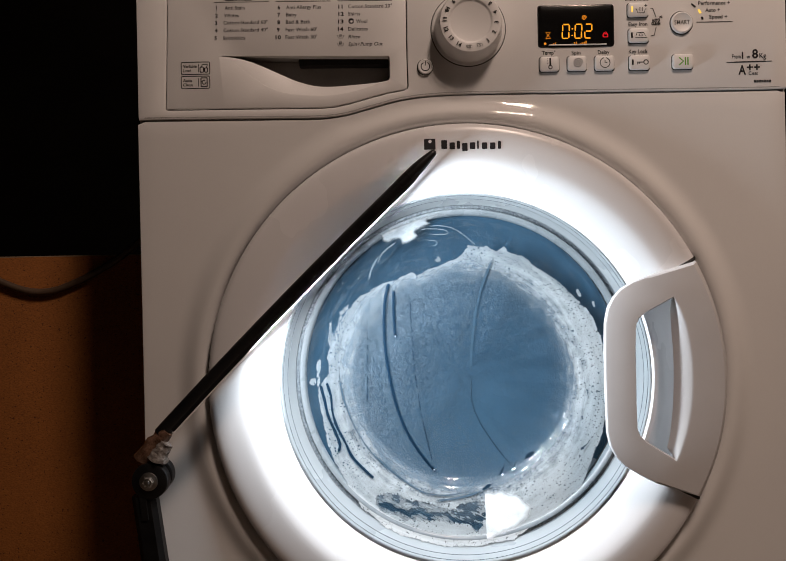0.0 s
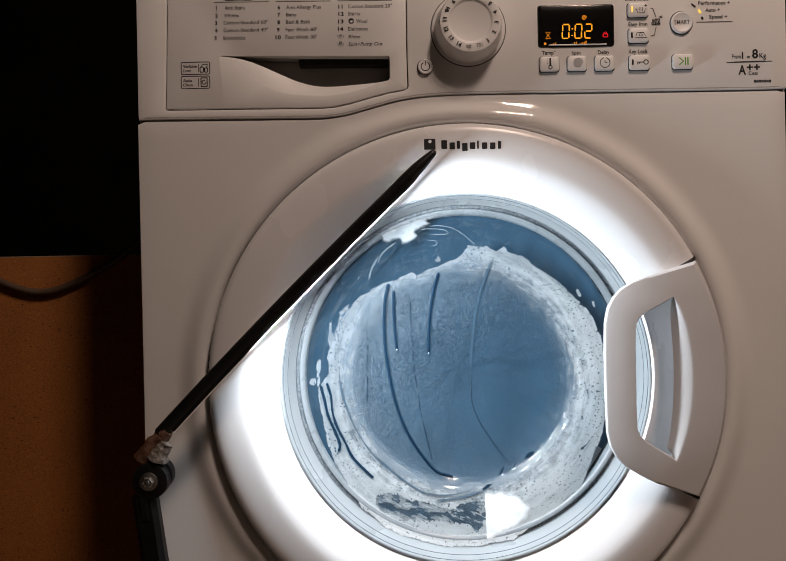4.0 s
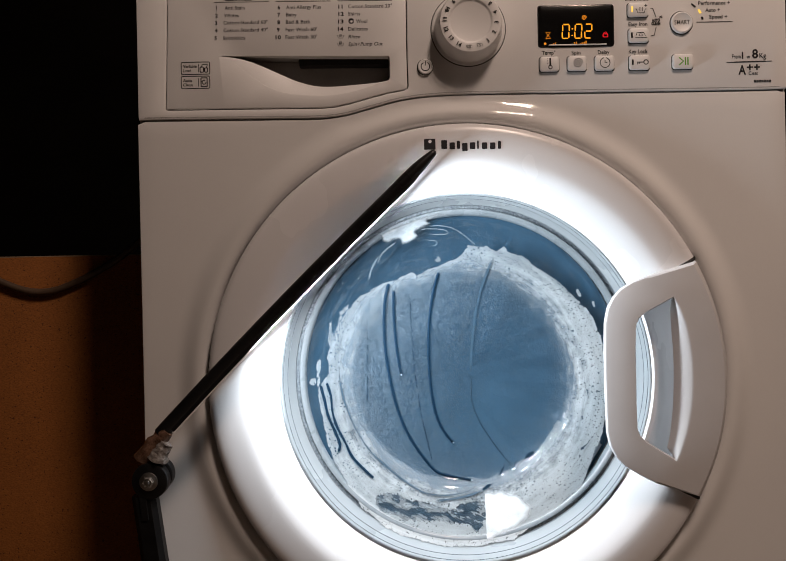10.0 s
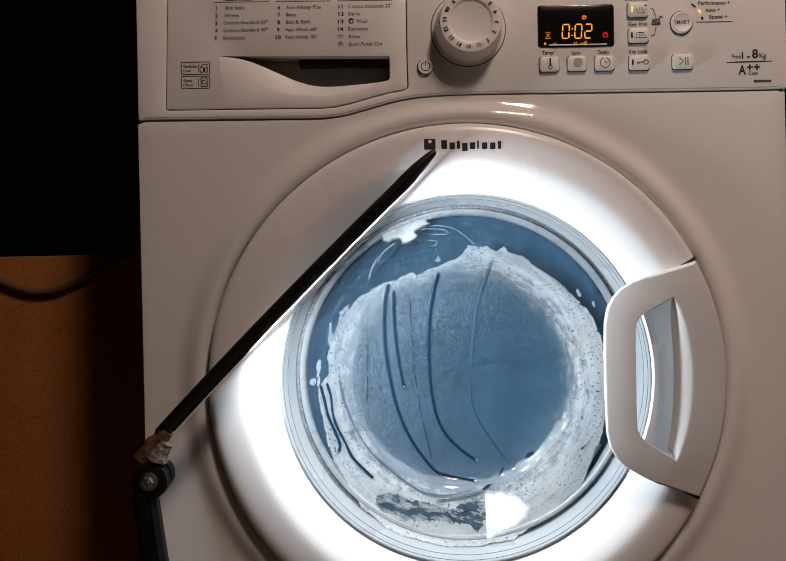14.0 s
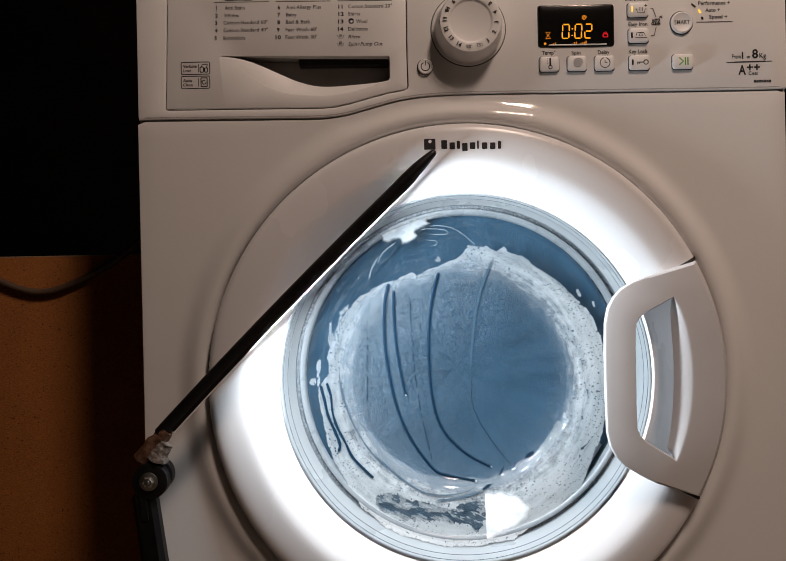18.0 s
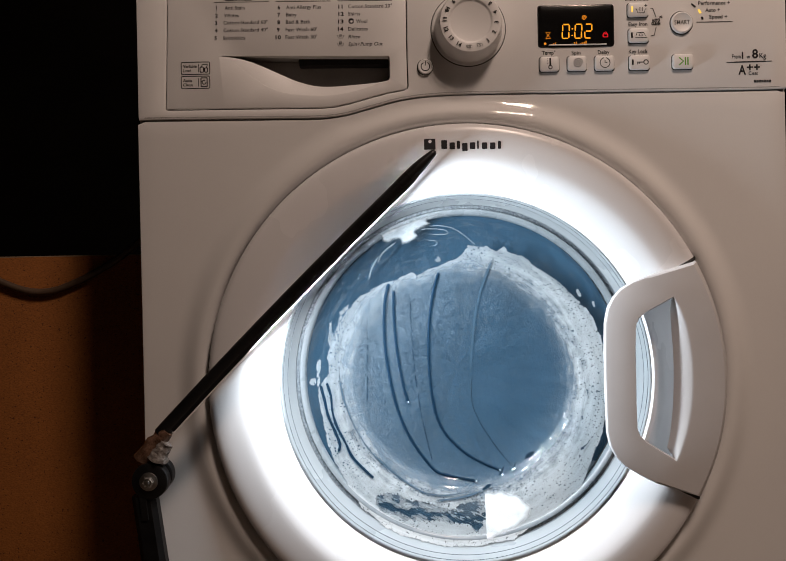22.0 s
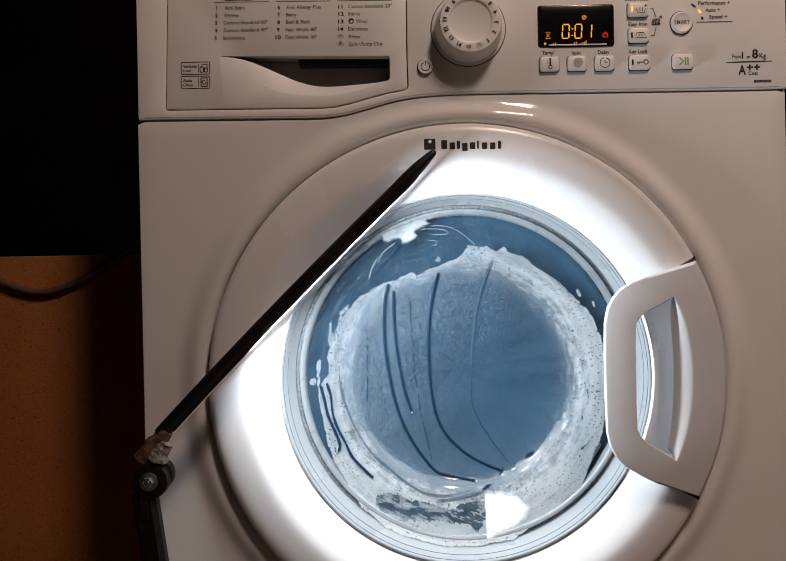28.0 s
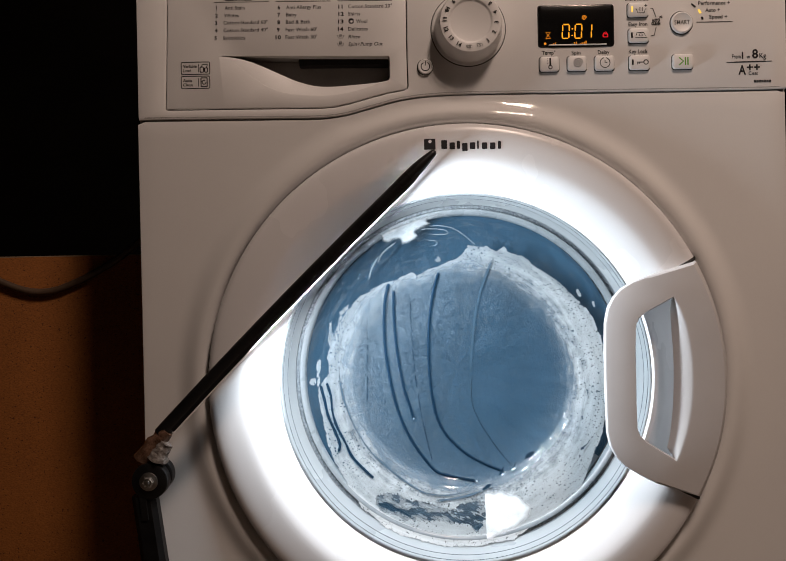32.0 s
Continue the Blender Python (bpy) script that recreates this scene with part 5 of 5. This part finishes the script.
# drops that run during the clip: each lays its trail piece by piece
RUNS = {
    "long": ([(-0.0715, 0.5452), (-0.0753, 0.5291), (-0.0766, 0.5094), (-0.0761, 0.4847), (-0.0727, 0.4576), (-0.0673, 0.4304), (-0.0589, 0.4056), (-0.0475, 0.3846), (-0.0302, 0.3626), (-0.0175, 0.3570), (-0.0037, 0.3538), (0.0110, 0.3513)],
             [(0.0, 0.818), (1.0, 0.838), (2.0, 0.856), (2.8, 0.876), (3.5, 0.897), (5.5, 0.928), (7.0, 0.953), (9.0, 0.975), (13.0, 0.992), (19.0, 0.998), (32.0, 1.000)]),
    "middle": ([(-0.0225, 0.5551), (-0.0268, 0.5404), (-0.0312, 0.5159), (-0.0332, 0.4888), (-0.0331, 0.4642), (-0.0316, 0.4420), (-0.0285, 0.4222), (-0.0244, 0.4083), (-0.0182, 0.3969), (-0.0095, 0.3869), (0.0026, 0.3763), (0.0187, 0.3671), (0.0387, 0.3593)],
               [(0.0, 0.000), (1.8, 0.006), (2.0, 0.047), (2.4, 0.095), (2.8, 0.180), (3.2, 0.248), (3.5, 0.297), (4.5, 0.393), (5.5, 0.473), (6.0, 0.506), (7.0, 0.569), (8.0, 0.636), (9.0, 0.691), (10.0, 0.751), (11.0, 0.792), (12.0, 0.823), (13.0, 0.844), (14.0, 0.873), (16.5, 0.911), (18.0, 0.941), (20.0, 0.967), (23.0, 0.984), (28.0, 0.998), (32.0, 1.000)]),
    "short": ([(-0.0667, 0.5378), (-0.0671, 0.5190), (-0.0660, 0.4968), (-0.0640, 0.4756), (-0.0609, 0.4573), (-0.0573, 0.4385), (-0.0526, 0.4242), (-0.0489, 0.4113)],
              [(0.0, 0.344), (2.0, 0.391), (3.5, 0.428), (6.0, 0.522), (9.0, 0.618), (13.0, 0.717), (19.0, 0.819), (23.0, 0.871), (28.0, 0.941), (32.0, 0.992)]),
}


def piece(width, length):
    """A short rounded stretch of wet trail, lying along its own z."""
    bm = bmesh.new()
    w, h = width / 2, length / 2
    ring = [(-w, -h * 0.8), (-w * 0.6, -h), (w * 0.6, -h), (w, -h * 0.8), (w, h * 0.8), (w * 0.6, h), (-w * 0.6, h), (-w, h * 0.8)]
    low = [bm.verts.new((x, 0.0, z)) for x, z in ring]
    top = [bm.verts.new((x * 0.5, -0.0004, z * 0.9)) for x, z in ring]
    bridge(bm, low, top)
    bm.faces.new(top)
    return bm


def skin(p):
    """Just in front of the mist at a place on the bowl."""
    return depth_at(p.x, p.y) - 0.0007


def along(points):
    pts = [Vector((a, b)) for a, b, _ in spline([(a, b, 0) for a, b in points], 24)]
    sums = [0.0]
    for a, b in zip(pts, pts[1:]):
        sums.append(sums[-1] + (b - a).length)
    return pts, sums


def place_on(pts, sums, s):
    """Place and lean at the length s of a line."""
    s = min(max(s, 0.0), sums[-1] - 1e-6)
    lo, hi = 0, len(sums) - 1
    while hi - lo > 1:
        mid = (lo + hi) // 2
        lo, hi = (mid, hi) if sums[mid] <= s else (lo, mid)
    a, b = pts[lo], pts[lo + 1]
    p = a.lerp(b, (s - sums[lo]) / max(1e-9, sums[lo + 1] - sums[lo]))
    d = b - a
    return p, math.degrees(math.atan2(d.x, -d.y))


def reach_at(keys, total, t):
    for (t0, f0), (t1, f1) in zip(keys, keys[1:]):
        if t0 <= t <= t1:
            return total * (f0 + (f1 - f0) * (t - t0) / (t1 - t0))
    return total * keys[-1][1]


DROP_GLASS = surface("water_drop", (0.50, 0.58, 0.64), (0.66, 0.72, 0.76), (0.05, 0.1), bump=0.0)
running = []
TRAIL_WIDTH = {"long": 0.0027, "middle": 0.0026, "short": 0.0025}
for key, (points, keys) in RUNS.items():
    pts, sums = along(points)
    total, step, width = sums[-1], 0.0024, TRAIL_WIDTH[key]
    run = thing("running_trail", "dark wet trail growing behind a running drop", "water trail", "water trails on the glass")
    laid = reach_at(keys, total, 0.0)
    count = int(total / step)
    me = None
    for i in range(count):
        target = (i + 0.5) * step
        w = piece(width * (1.0 + 0.10 * math.sin(i * 1.7)), step * 1.25)
        ob = part("trail_piece", w, TRAIL, run)
        p, lean = place_on(pts, sums, min(target, max(laid - step / 2, 0.0)))
        ob.matrix_local = pose(p.x, skin(p) - 0.00002 * (i % 7), p.y, 0, -lean, 0)
        if target > laid - step / 2:
            running.append((ob, pts, sums, keys, total, target, step, -0.00002 * (i % 7)))
    bm = bmesh.new()
    bmesh.ops.create_uvsphere(bm, u_segments=12, v_segments=8, radius=0.0008)
    bmesh.ops.scale(bm, vec=(0.9, 0.5, 1.1), verts=bm.verts)
    drop = part("drop", bm, DROP_GLASS, run, "bright bead of water")
    running.append((drop, pts, sums, keys, total, 9.0, 0.0, -0.0006))

SPECK = surface("dull_drop", (0.10, 0.14, 0.17), (0.20, 0.24, 0.27), (0.15, 0.25), bump=0.0)
# tiny drops scattered over the clear part of the bowl
rand = random.Random(5)
bm = bmesh.new()
for k in range(60):
    r, a = rand.uniform(0.112, 0.1445), radians(rand.uniform(8, 165) if k < 38 else rand.uniform(-75, -8))
    x, z = DX + r * math.cos(a), DZ + r * math.sin(a)
    if k < 38 and signed(np.array([x]), np.array([z]), SUDS)[0] > 0:
        continue
    size = rand.choice((0.0003, 0.0004, 0.0004, 0.0006))
    before = set(bm.verts)
    bmesh.ops.create_icosphere(bm, subdivisions=1, radius=size)
    fresh = [v for v in bm.verts if v not in before]
    bmesh.ops.scale(bm, vec=(rand.uniform(0.8, 1.2), 0.6, rand.uniform(0.8, 1.6)), verts=fresh)
    bmesh.ops.translate(bm, vec=(x, bowl_depth(r) - 0.0004, z), verts=fresh)
tagged(part("water_specks", bm, SPECK), "tiny clear drops scattered over the door glass", "drops", kind="stuff")

# ---- drum and laundry ----
part("drum", lathe([(0.0, 0.40), (0.22, 0.40), (0.235, 0.385), (0.235, 0.12), (0.228, 0.085), (0.212, 0.072), (0.204, 0.066), (0.198, 0.052), (0.176, 0.041), (0.1535, 0.0345)], DX, DZ, 96), RUBBER, washer, "drum and rubber seal behind the glass")


def laundry():
    """Wet cloth flung outwards by the spin: a lumpy hollow that wraps round the glass bowl."""
    ob = thing("laundry", "wet blue laundry whirling in the drum", "laundry", at=(DX, 0.075, DZ))
    hollow = [(0.0, 0.022), (0.03, 0.020), (0.06, 0.014), (0.09, 0.006), (0.112, -0.004), (0.128, -0.014), (0.138, -0.021), (0.146, -0.028), (0.1505, -0.032), (0.156, -0.0335), (0.166, -0.029), (0.178, -0.02), (0.186, 0.0), (0.20, 0.06), (0.205, 0.12), (0.0, 0.20)]
    bm = lathe(hollow, 0.0, 0.0, 96)
    bmesh.ops.subdivide_edges(bm, edges=bm.edges[:], cuts=1, use_grid_fill=True)
    for v in bm.verts:
        k = 1 + 0.012 * (noise.noise(v.co * 45 + Vector((0, 9, 0))) + 0.6)
        r = math.hypot(v.co.x, v.co.z)
        v.co.y += (0.003 * noise.noise(v.co * 30) + 0.002 * noise.noise(v.co * 90)) * (1.0 if r < 0.115 else 0.35)
        if r > 0.12:
            v.co.x, v.co.z = v.co.x * k, v.co.z * k
    part("blue_cloth", bm, CLOTH, ob, "wet deep blue cloth")
    return ob


wash = laundry()
bm = lathe([(0.108, 0.0570), (0.118, 0.0530), (0.1265, 0.0495), (0.1355, 0.0455), (0.1435, 0.0415), (0.1500, 0.0380), (0.1515, 0.0372)], 0.0, 0.0, 90, -148, -28)
for v in bm.verts:
    v.co.y += 0.0012 * noise.noise(v.co * 120) + 0.0005 * noise.noise(v.co * 300)
    v.co.z += 0.004 * noise.noise(Vector((v.co.x * 60, 0, 0)))
surge = tagged(part("suds_surge", bm, PALE_CLOTH), "greyish wave of suds surging behind the lower glass", "suds")
SURGE = (DX, 0.0005, DZ)
surge.location = SURGE

# ---- the lamp that leans over the door ----
LY = -0.034
lamp = thing("led_bar_lamp", "black jointed lamp with a taped bar that lights the door", "lamp", at=(-0.2857, LY, 0.0))
base = Matrix.Translation((0.2857, -LY, 0.0))


def lamp_part(name, bm, material, parent=None, label=""):
    ob = part(name, bm, material, parent or lamp, label)
    if not parent:
        ob.matrix_parent_inverse = base
    return ob


A, B = Vector((-0.2733, 0.4167)), Vector((-0.0269, 0.6612))
D2 = (B - A).normalized()
SIDE = Vector((D2.y, -D2.x))
BEND = 0.006
bar_line = []
BAR_STEPS = [i / 32 for i in range(31)] + [0.952, 0.964, 0.974, 0.982, 0.989, 0.994, 0.998, 1.0]
for s in BAR_STEPS:
    p = A.lerp(B, s) + SIDE * (BEND * 4 * s * (1 - s) * -0.45) - SIDE * 0.0010
    bar_line.append((p.x, LY, p.y))


def bar_taper(s):
    """The bar narrows a little along its length and ends in a pointed cap."""
    base = 1.12 - 0.17 * s
    if s < 0.935:
        return base
    if s < 0.99:
        return base * (1.0 - 0.40 * ((s - 0.935) / 0.055) ** 1.4)
    return base * 0.60 * math.sqrt(max(0.03, 1 - ((s - 0.99) / 0.0101) ** 2))


bar = lamp_part("light_bar", tube(bar_line, 0.0057, 20, True, lambda q: bar_taper(BAR_STEPS[round(q * (len(BAR_STEPS) - 1))])), BLACK, None, "slim black housing of the light bar")
NORMAL = Vector((SIDE.x * 0.9992, -0.04, SIDE.y * 0.9992))
CROSS = Vector((SIDE.x * -0.04, -0.9992, SIDE.y * -0.04))


def strip():
    bm = bmesh.new()
    rows = []
    for i, p in enumerate(bar_line[10:30]):
        c = Vector(p) + NORMAL * 0.0063
        rows.append([bm.verts.new(c + CROSS * k) for k in (-0.0030, 0.0030)])
    for p, q in zip(rows, rows[1:]):
        bm.faces.new((p[0], p[1], q[1], q[0]))
    return bm


def channel():
    """The black tray that carries the strip and screens it from behind."""
    bm = bmesh.new()
    rows = []
    for i, p in enumerate(bar_line[1:32]):
        c, f = Vector(p), min(1.0, 0.45 + (30 - i) * 0.22)
        rows.append([bm.verts.new(c + NORMAL * a * f + CROSS * b * f) for a, b in ((0.0034, 0.0044), (0.0078, 0.0038), (0.0060, 0.0034), (0.0060, -0.0034), (0.0061, -0.0038), (0.0034, -0.0044))])
    for p, q in zip(rows, rows[1:]):
        bridge(bm, p, q)
    return bm


part("led_channel", channel(), BLACK, bar, "black tray under the LED strip")
part("led_strip", strip(), LED, bar, "bright white LED strip").matrix_parent_inverse = Matrix.Identity(4)
part("diffuser_edge", tube([tuple(Vector(p) + NORMAL * 0.0084 + CROSS * 0.0034) for p in bar_line[1:29]], 0.0007, 8), FASCIA, bar, "thin pale edge of the diffuser")
part("bar_joint", tube([bar_line[28], bar_line[29]], 0.0056, 20), ARM_BLACK, bar)

# knuckle, tape and stand
NX, NZ = -0.2822, 0.3782


def disc(cx, cz, r, y0, y1, bevel=0.0012, seg=40):
    return lathe([(0, y0), (r - bevel, y0), (r - bevel * 0.3, y0 + bevel * 0.3), (r, y0 + bevel), (r, y1 - bevel), (r - bevel, y1), (0, y1)], cx, cz, seg)


knuckle = lamp_part("knuckle", disc(NX + 0.0006, NZ, 0.0158, LY - 0.010, LY + 0.001), BLACK, None, "round black clamp of the joint")
part("clamp_half", disc(NX + 0.0022, NZ + 0.0028, 0.0155, LY + 0.0015, LY + 0.012), BLACK, knuckle)
part("washer_disc", disc(NX, NZ, 0.0080, LY - 0.0114, LY - 0.0095, 0.0004), STEEL, knuckle, "steel washer")
part("nut", lathe([(0.0, LY - 0.0138), (0.0030, LY - 0.0138), (0.0040, LY - 0.0150), (0.0050, LY - 0.0142), (0.0052, LY - 0.0112)], NX, NZ, 6), STEEL, knuckle, "steel hexagon nut")
part("bolt_end", disc(NX, NZ, 0.0021, LY - 0.0160, LY - 0.0136, 0.0004, 16), STEEL, knuckle, "threaded bolt end")
tape_line = [(*Vector((-0.2904, 0.3941)), 0), (*Vector((-0.2841, 0.4028)), 0), (*Vector((-0.2760, 0.4124)), 0), (*Vector((-0.2679, 0.4210)), 0)]
tape_line = [(x, LY, z) for x, z, _ in spline(tape_line, 6)]
lamp_part("tape_wrap", jumble(tube(tape_line, 0.0084, 18, True, lambda s: 1.06 - 0.30 * s), 0.0016, 190), OLD_TAPE, None, "brown crumpled tape round the bar's end")
clear = [(*Vector((-0.2762, 0.3954)), 0), (*Vector((-0.2730, 0.4028)), 0), (*Vector((-0.2672, 0.4100)), 0)]
clear = [(x, LY - 0.004, z) for x, z, _ in spline(clear, 7)]
lamp_part("clear_tape_wrap", jumble(tube(clear, 0.0088, 16, True, lambda s: 1.0 - 0.35 * s), 0.0018, 380, 3.0), TAPE, None, "shiny crumpled clear tape")
NEAR = 0.9749  # the whole lamp stands this much nearer
FLOOR_LEVEL = -0.0141
STX, STZ = -0.2888, 0.3654
EDX, EDZ = -0.2811, 0.3058
low = Vector((STX, STZ)) + (Vector((EDX, EDZ)) - Vector((STX, STZ))).normalized() * ((STZ - FLOOR_LEVEL) / 0.985)


def square_arm(p, q, w, d):
    bm = bmesh.new()
    dirn = (q - p).normalized()
    s = Vector((dirn.y, -dirn.x))
    rows = []
    for c in (p, q):
        rows.append([bm.verts.new((c.x + s.x * a, LY + b, c.y + s.y * a)) for a, b in ((-w, -d * 0.5), (-w * 0.6, -d), (w * 0.6, -d), (w, -d * 0.5), (w, d * 0.6), (w * 0.6, d), (-w * 0.6, d), (-w, d * 0.6))])
    bridge(bm, *rows)
    bm.faces.new(rows[0]), bm.faces.new(rows[1])
    return bm


lamp_part("stand_arm", square_arm(Vector((STX, STZ)), Vector((low.x, FLOOR_LEVEL + 0.012)), 0.0105, 0.008), ARM_BLACK, None, "black metal stand arm")
lamp_part("arm_socket", square_arm(Vector((STX, STZ + 0.004)), Vector((STX, STZ)) + (low - Vector((STX, STZ))) * 0.055, 0.0045, 0.0095), ARM_BLACK, None, "worn black socket")
lamp_part("stand_foot", disc(0, 0, 0.07, 0.0, 0.014, 0.003), ARM_BLACK, None, "round black foot on the floor").matrix_local = pose(low.x + 0.2857, 0.0, FLOOR_LEVEL + 0.014, 90)
lamp.location, lamp.scale = Vector(EYE) + (lamp.location - Vector(EYE)) * NEAR, (NEAR, NEAR, NEAR)

# ---- beside the machine ----
BATTEN_EDGE = surface("pale_edging", (0.28, 0.20, 0.12), (0.38, 0.28, 0.18), (0.5, 0.65), scale=60, bump=0.1)
CY = 0.21
CBX, CBZ = -0.6598, 0.5884
EDGE = -0.302
board = thing("chipboard_panel", "orange-brown chipboard panel standing beside the machine", "board", at=(-0.60, CY, 0.0))
part("board", box(CBX - 0.3 + 0.60, EDGE + 0.60, 0.0, 0.018, 0.0, CBZ - 0.0042, 0.0008), CHIP, board)
part("edge_strip", box(CBX - 0.3 + 0.60, EDGE + 0.60, 0.0005, 0.0175, CBZ - 0.0042, CBZ - 0.003, 0.0003), BATTEN_EDGE, board, "pale edging along the top of the board")
wire = [(-0.5624, 0.5757, 0), (-0.5421, 0.5636, 0), (-0.5275, 0.5563, 0), (-0.5042, 0.5470, 0), (-0.4837, 0.5431, 0), (-0.4631, 0.5450, 0), (-0.4394, 0.5534, 0), (-0.4157, 0.5647, 0), (-0.3890, 0.5806, 0), (-0.3645, 0.5996, 0), (-0.3442, 0.6186, 0)]
tagged(part("power_cable", tube([(x, 0.2050, z) for x, z, _ in spline(wire, 6)], 0.0040, 12), CABLE), "brownish grey power cable sagging behind the machine", "cable")
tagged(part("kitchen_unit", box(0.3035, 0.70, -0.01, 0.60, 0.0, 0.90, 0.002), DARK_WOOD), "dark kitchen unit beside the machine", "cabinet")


crate = thing("slatted_crate", "dark brown slatted wooden crate beside the machine", "crate", at=(0.40, 0.16, 0.90))
BATTEN = surface("brown_batten", (0.10, 0.055, 0.032), (0.20, 0.115, 0.07), (0.6, 0.75), scale=40, bump=0.3)
for k in range(4):
    part("slat", box(-0.10, 0.10, -0.10, -0.088, 0.004 + k * 0.03, 0.026 + k * 0.03, 0.001), BATTEN, crate)
for x in (-0.09, 0.09):
    part("corner_post", box(x - 0.008, x + 0.008, -0.0875, -0.07, 0.0, 0.124, 0.001), BATTEN, crate)
part("crate_floor", box(-0.10, 0.10, -0.087, 0.10, 0.0, 0.004), BATTEN, crate)


# how far the suds have surged at whole seconds
SURGES = {0: 0.35, 1: 0.8, 2: 0.75, 3: 0.8, 6: 0.03, 7: 1.0, 8: 0.22, 9: 0.03, 10: 0.8, 11: 0.4, 12: 0.0, 13: 0.25, 14: 0.8, 17: 0.08, 18: 0.8, 19: 0.6, 20: 0.0, 21: 0.0, 22: 0.3,
          23: 0.85, 24: 0.45, 25: 0.0, 28: 0.75, 29: 0.35, 30: 0.0, 31: 0.0, 32: 0.45}


def motions():
    # drops run and lay their trails
    for ob, pts, sums, keys, total, target, step, y in running:
        times = sorted({0.0, 32.0} | {k[0] for k in keys} | {1.9, 2.2, 2.6, 3.0, 4.0, 5.0, 6.5, 7.5, 8.5, 9.5, 10.5, 11.5, 12.5, 14.5, 15.5, 17.0, 21.0, 25.0})
        rows = []
        for t in times:
            s = min(target, max(0.0, reach_at(keys, total, t) - step / 2))
            p, lean = place_on(pts, sums, s)
            sunk = 0.036 if reach_at(keys, total, t) < 0.002 else 0.0  # a drop waits among the wet cloth before it runs
            rows.append((t, pose(p.x, skin(p) + y + sunk, p.y, 0, -lean, 0)))
        walk(ob, rows)
    # the laundry whirls
    turn = 2.8 * 360.0
    walk(wash, [(k / 15.0, pose(DX, 0.075, DZ, 0, (turn * k / 15.0 - turn * 18.0 + 90.0) % 360.0, 0)) for k in range(481)])
    # suds surge up behind the lower glass and sink again
    rows = []
    for k in range(481):
        lift = 0.5 + 0.5 * math.cos(2 * math.pi * 2.8 * (k / 15.0 - 18.0))
        if k % 15 == 0:
            lift = SURGES.get(k // 15, lift)
        rows.append((k / 15.0, pose(SURGE[0], SURGE[1], SURGE[2] - 0.034 * (1.0 - min(1.0, lift * 1.35)))))
    walk(surge, rows)
    # the colon blinks each second: its dots slide behind the digit beside them
    for ob in colon:
        x, y, z = ob.location
        rows = []
        for k in range(33):
            rows.append((float(k), pose(x, y, z)))
            if k < 32:
                rows += [(k + 13 / 30, pose(x, y, z)), (k + 14 / 30, pose(x - 0.0024, y + 0.00008, z)), (k + 28 / 30, pose(x - 0.0024, y + 0.00008, z)), (k + 29 / 30, pose(x, y, z))]
        walk(ob, rows)
    # the last digit turns from two to one: its bars gather on the upright side
    bx, _, bz = minute["b"].location
    for key, dz, spin in (("e", -DIGIT_H / 2, 0.0), ("a", 0.0, 90.0), ("g", 0.0, 90.0), ("d", -DIGIT_H / 2, 90.0)):
        ob = minute[key]
        x, y, z = ob.location
        tx, tz, ty = bx - (0.0005 if dz else 0.0), bz + dz, y + (0.00003 if spin else 0.0)
        rows = [(0.0, pose(x, y, z)), (26.4, pose(x, y, z)), (26.45, pose((x + tx) / 2, ty, (z + tz) / 2, 0, spin / 2, 0)), (26.5, pose(tx, ty, tz, 0, spin, 0)), (32.0, pose(tx, ty, tz, 0, spin, 0))]
        walk(ob, rows)


motions()
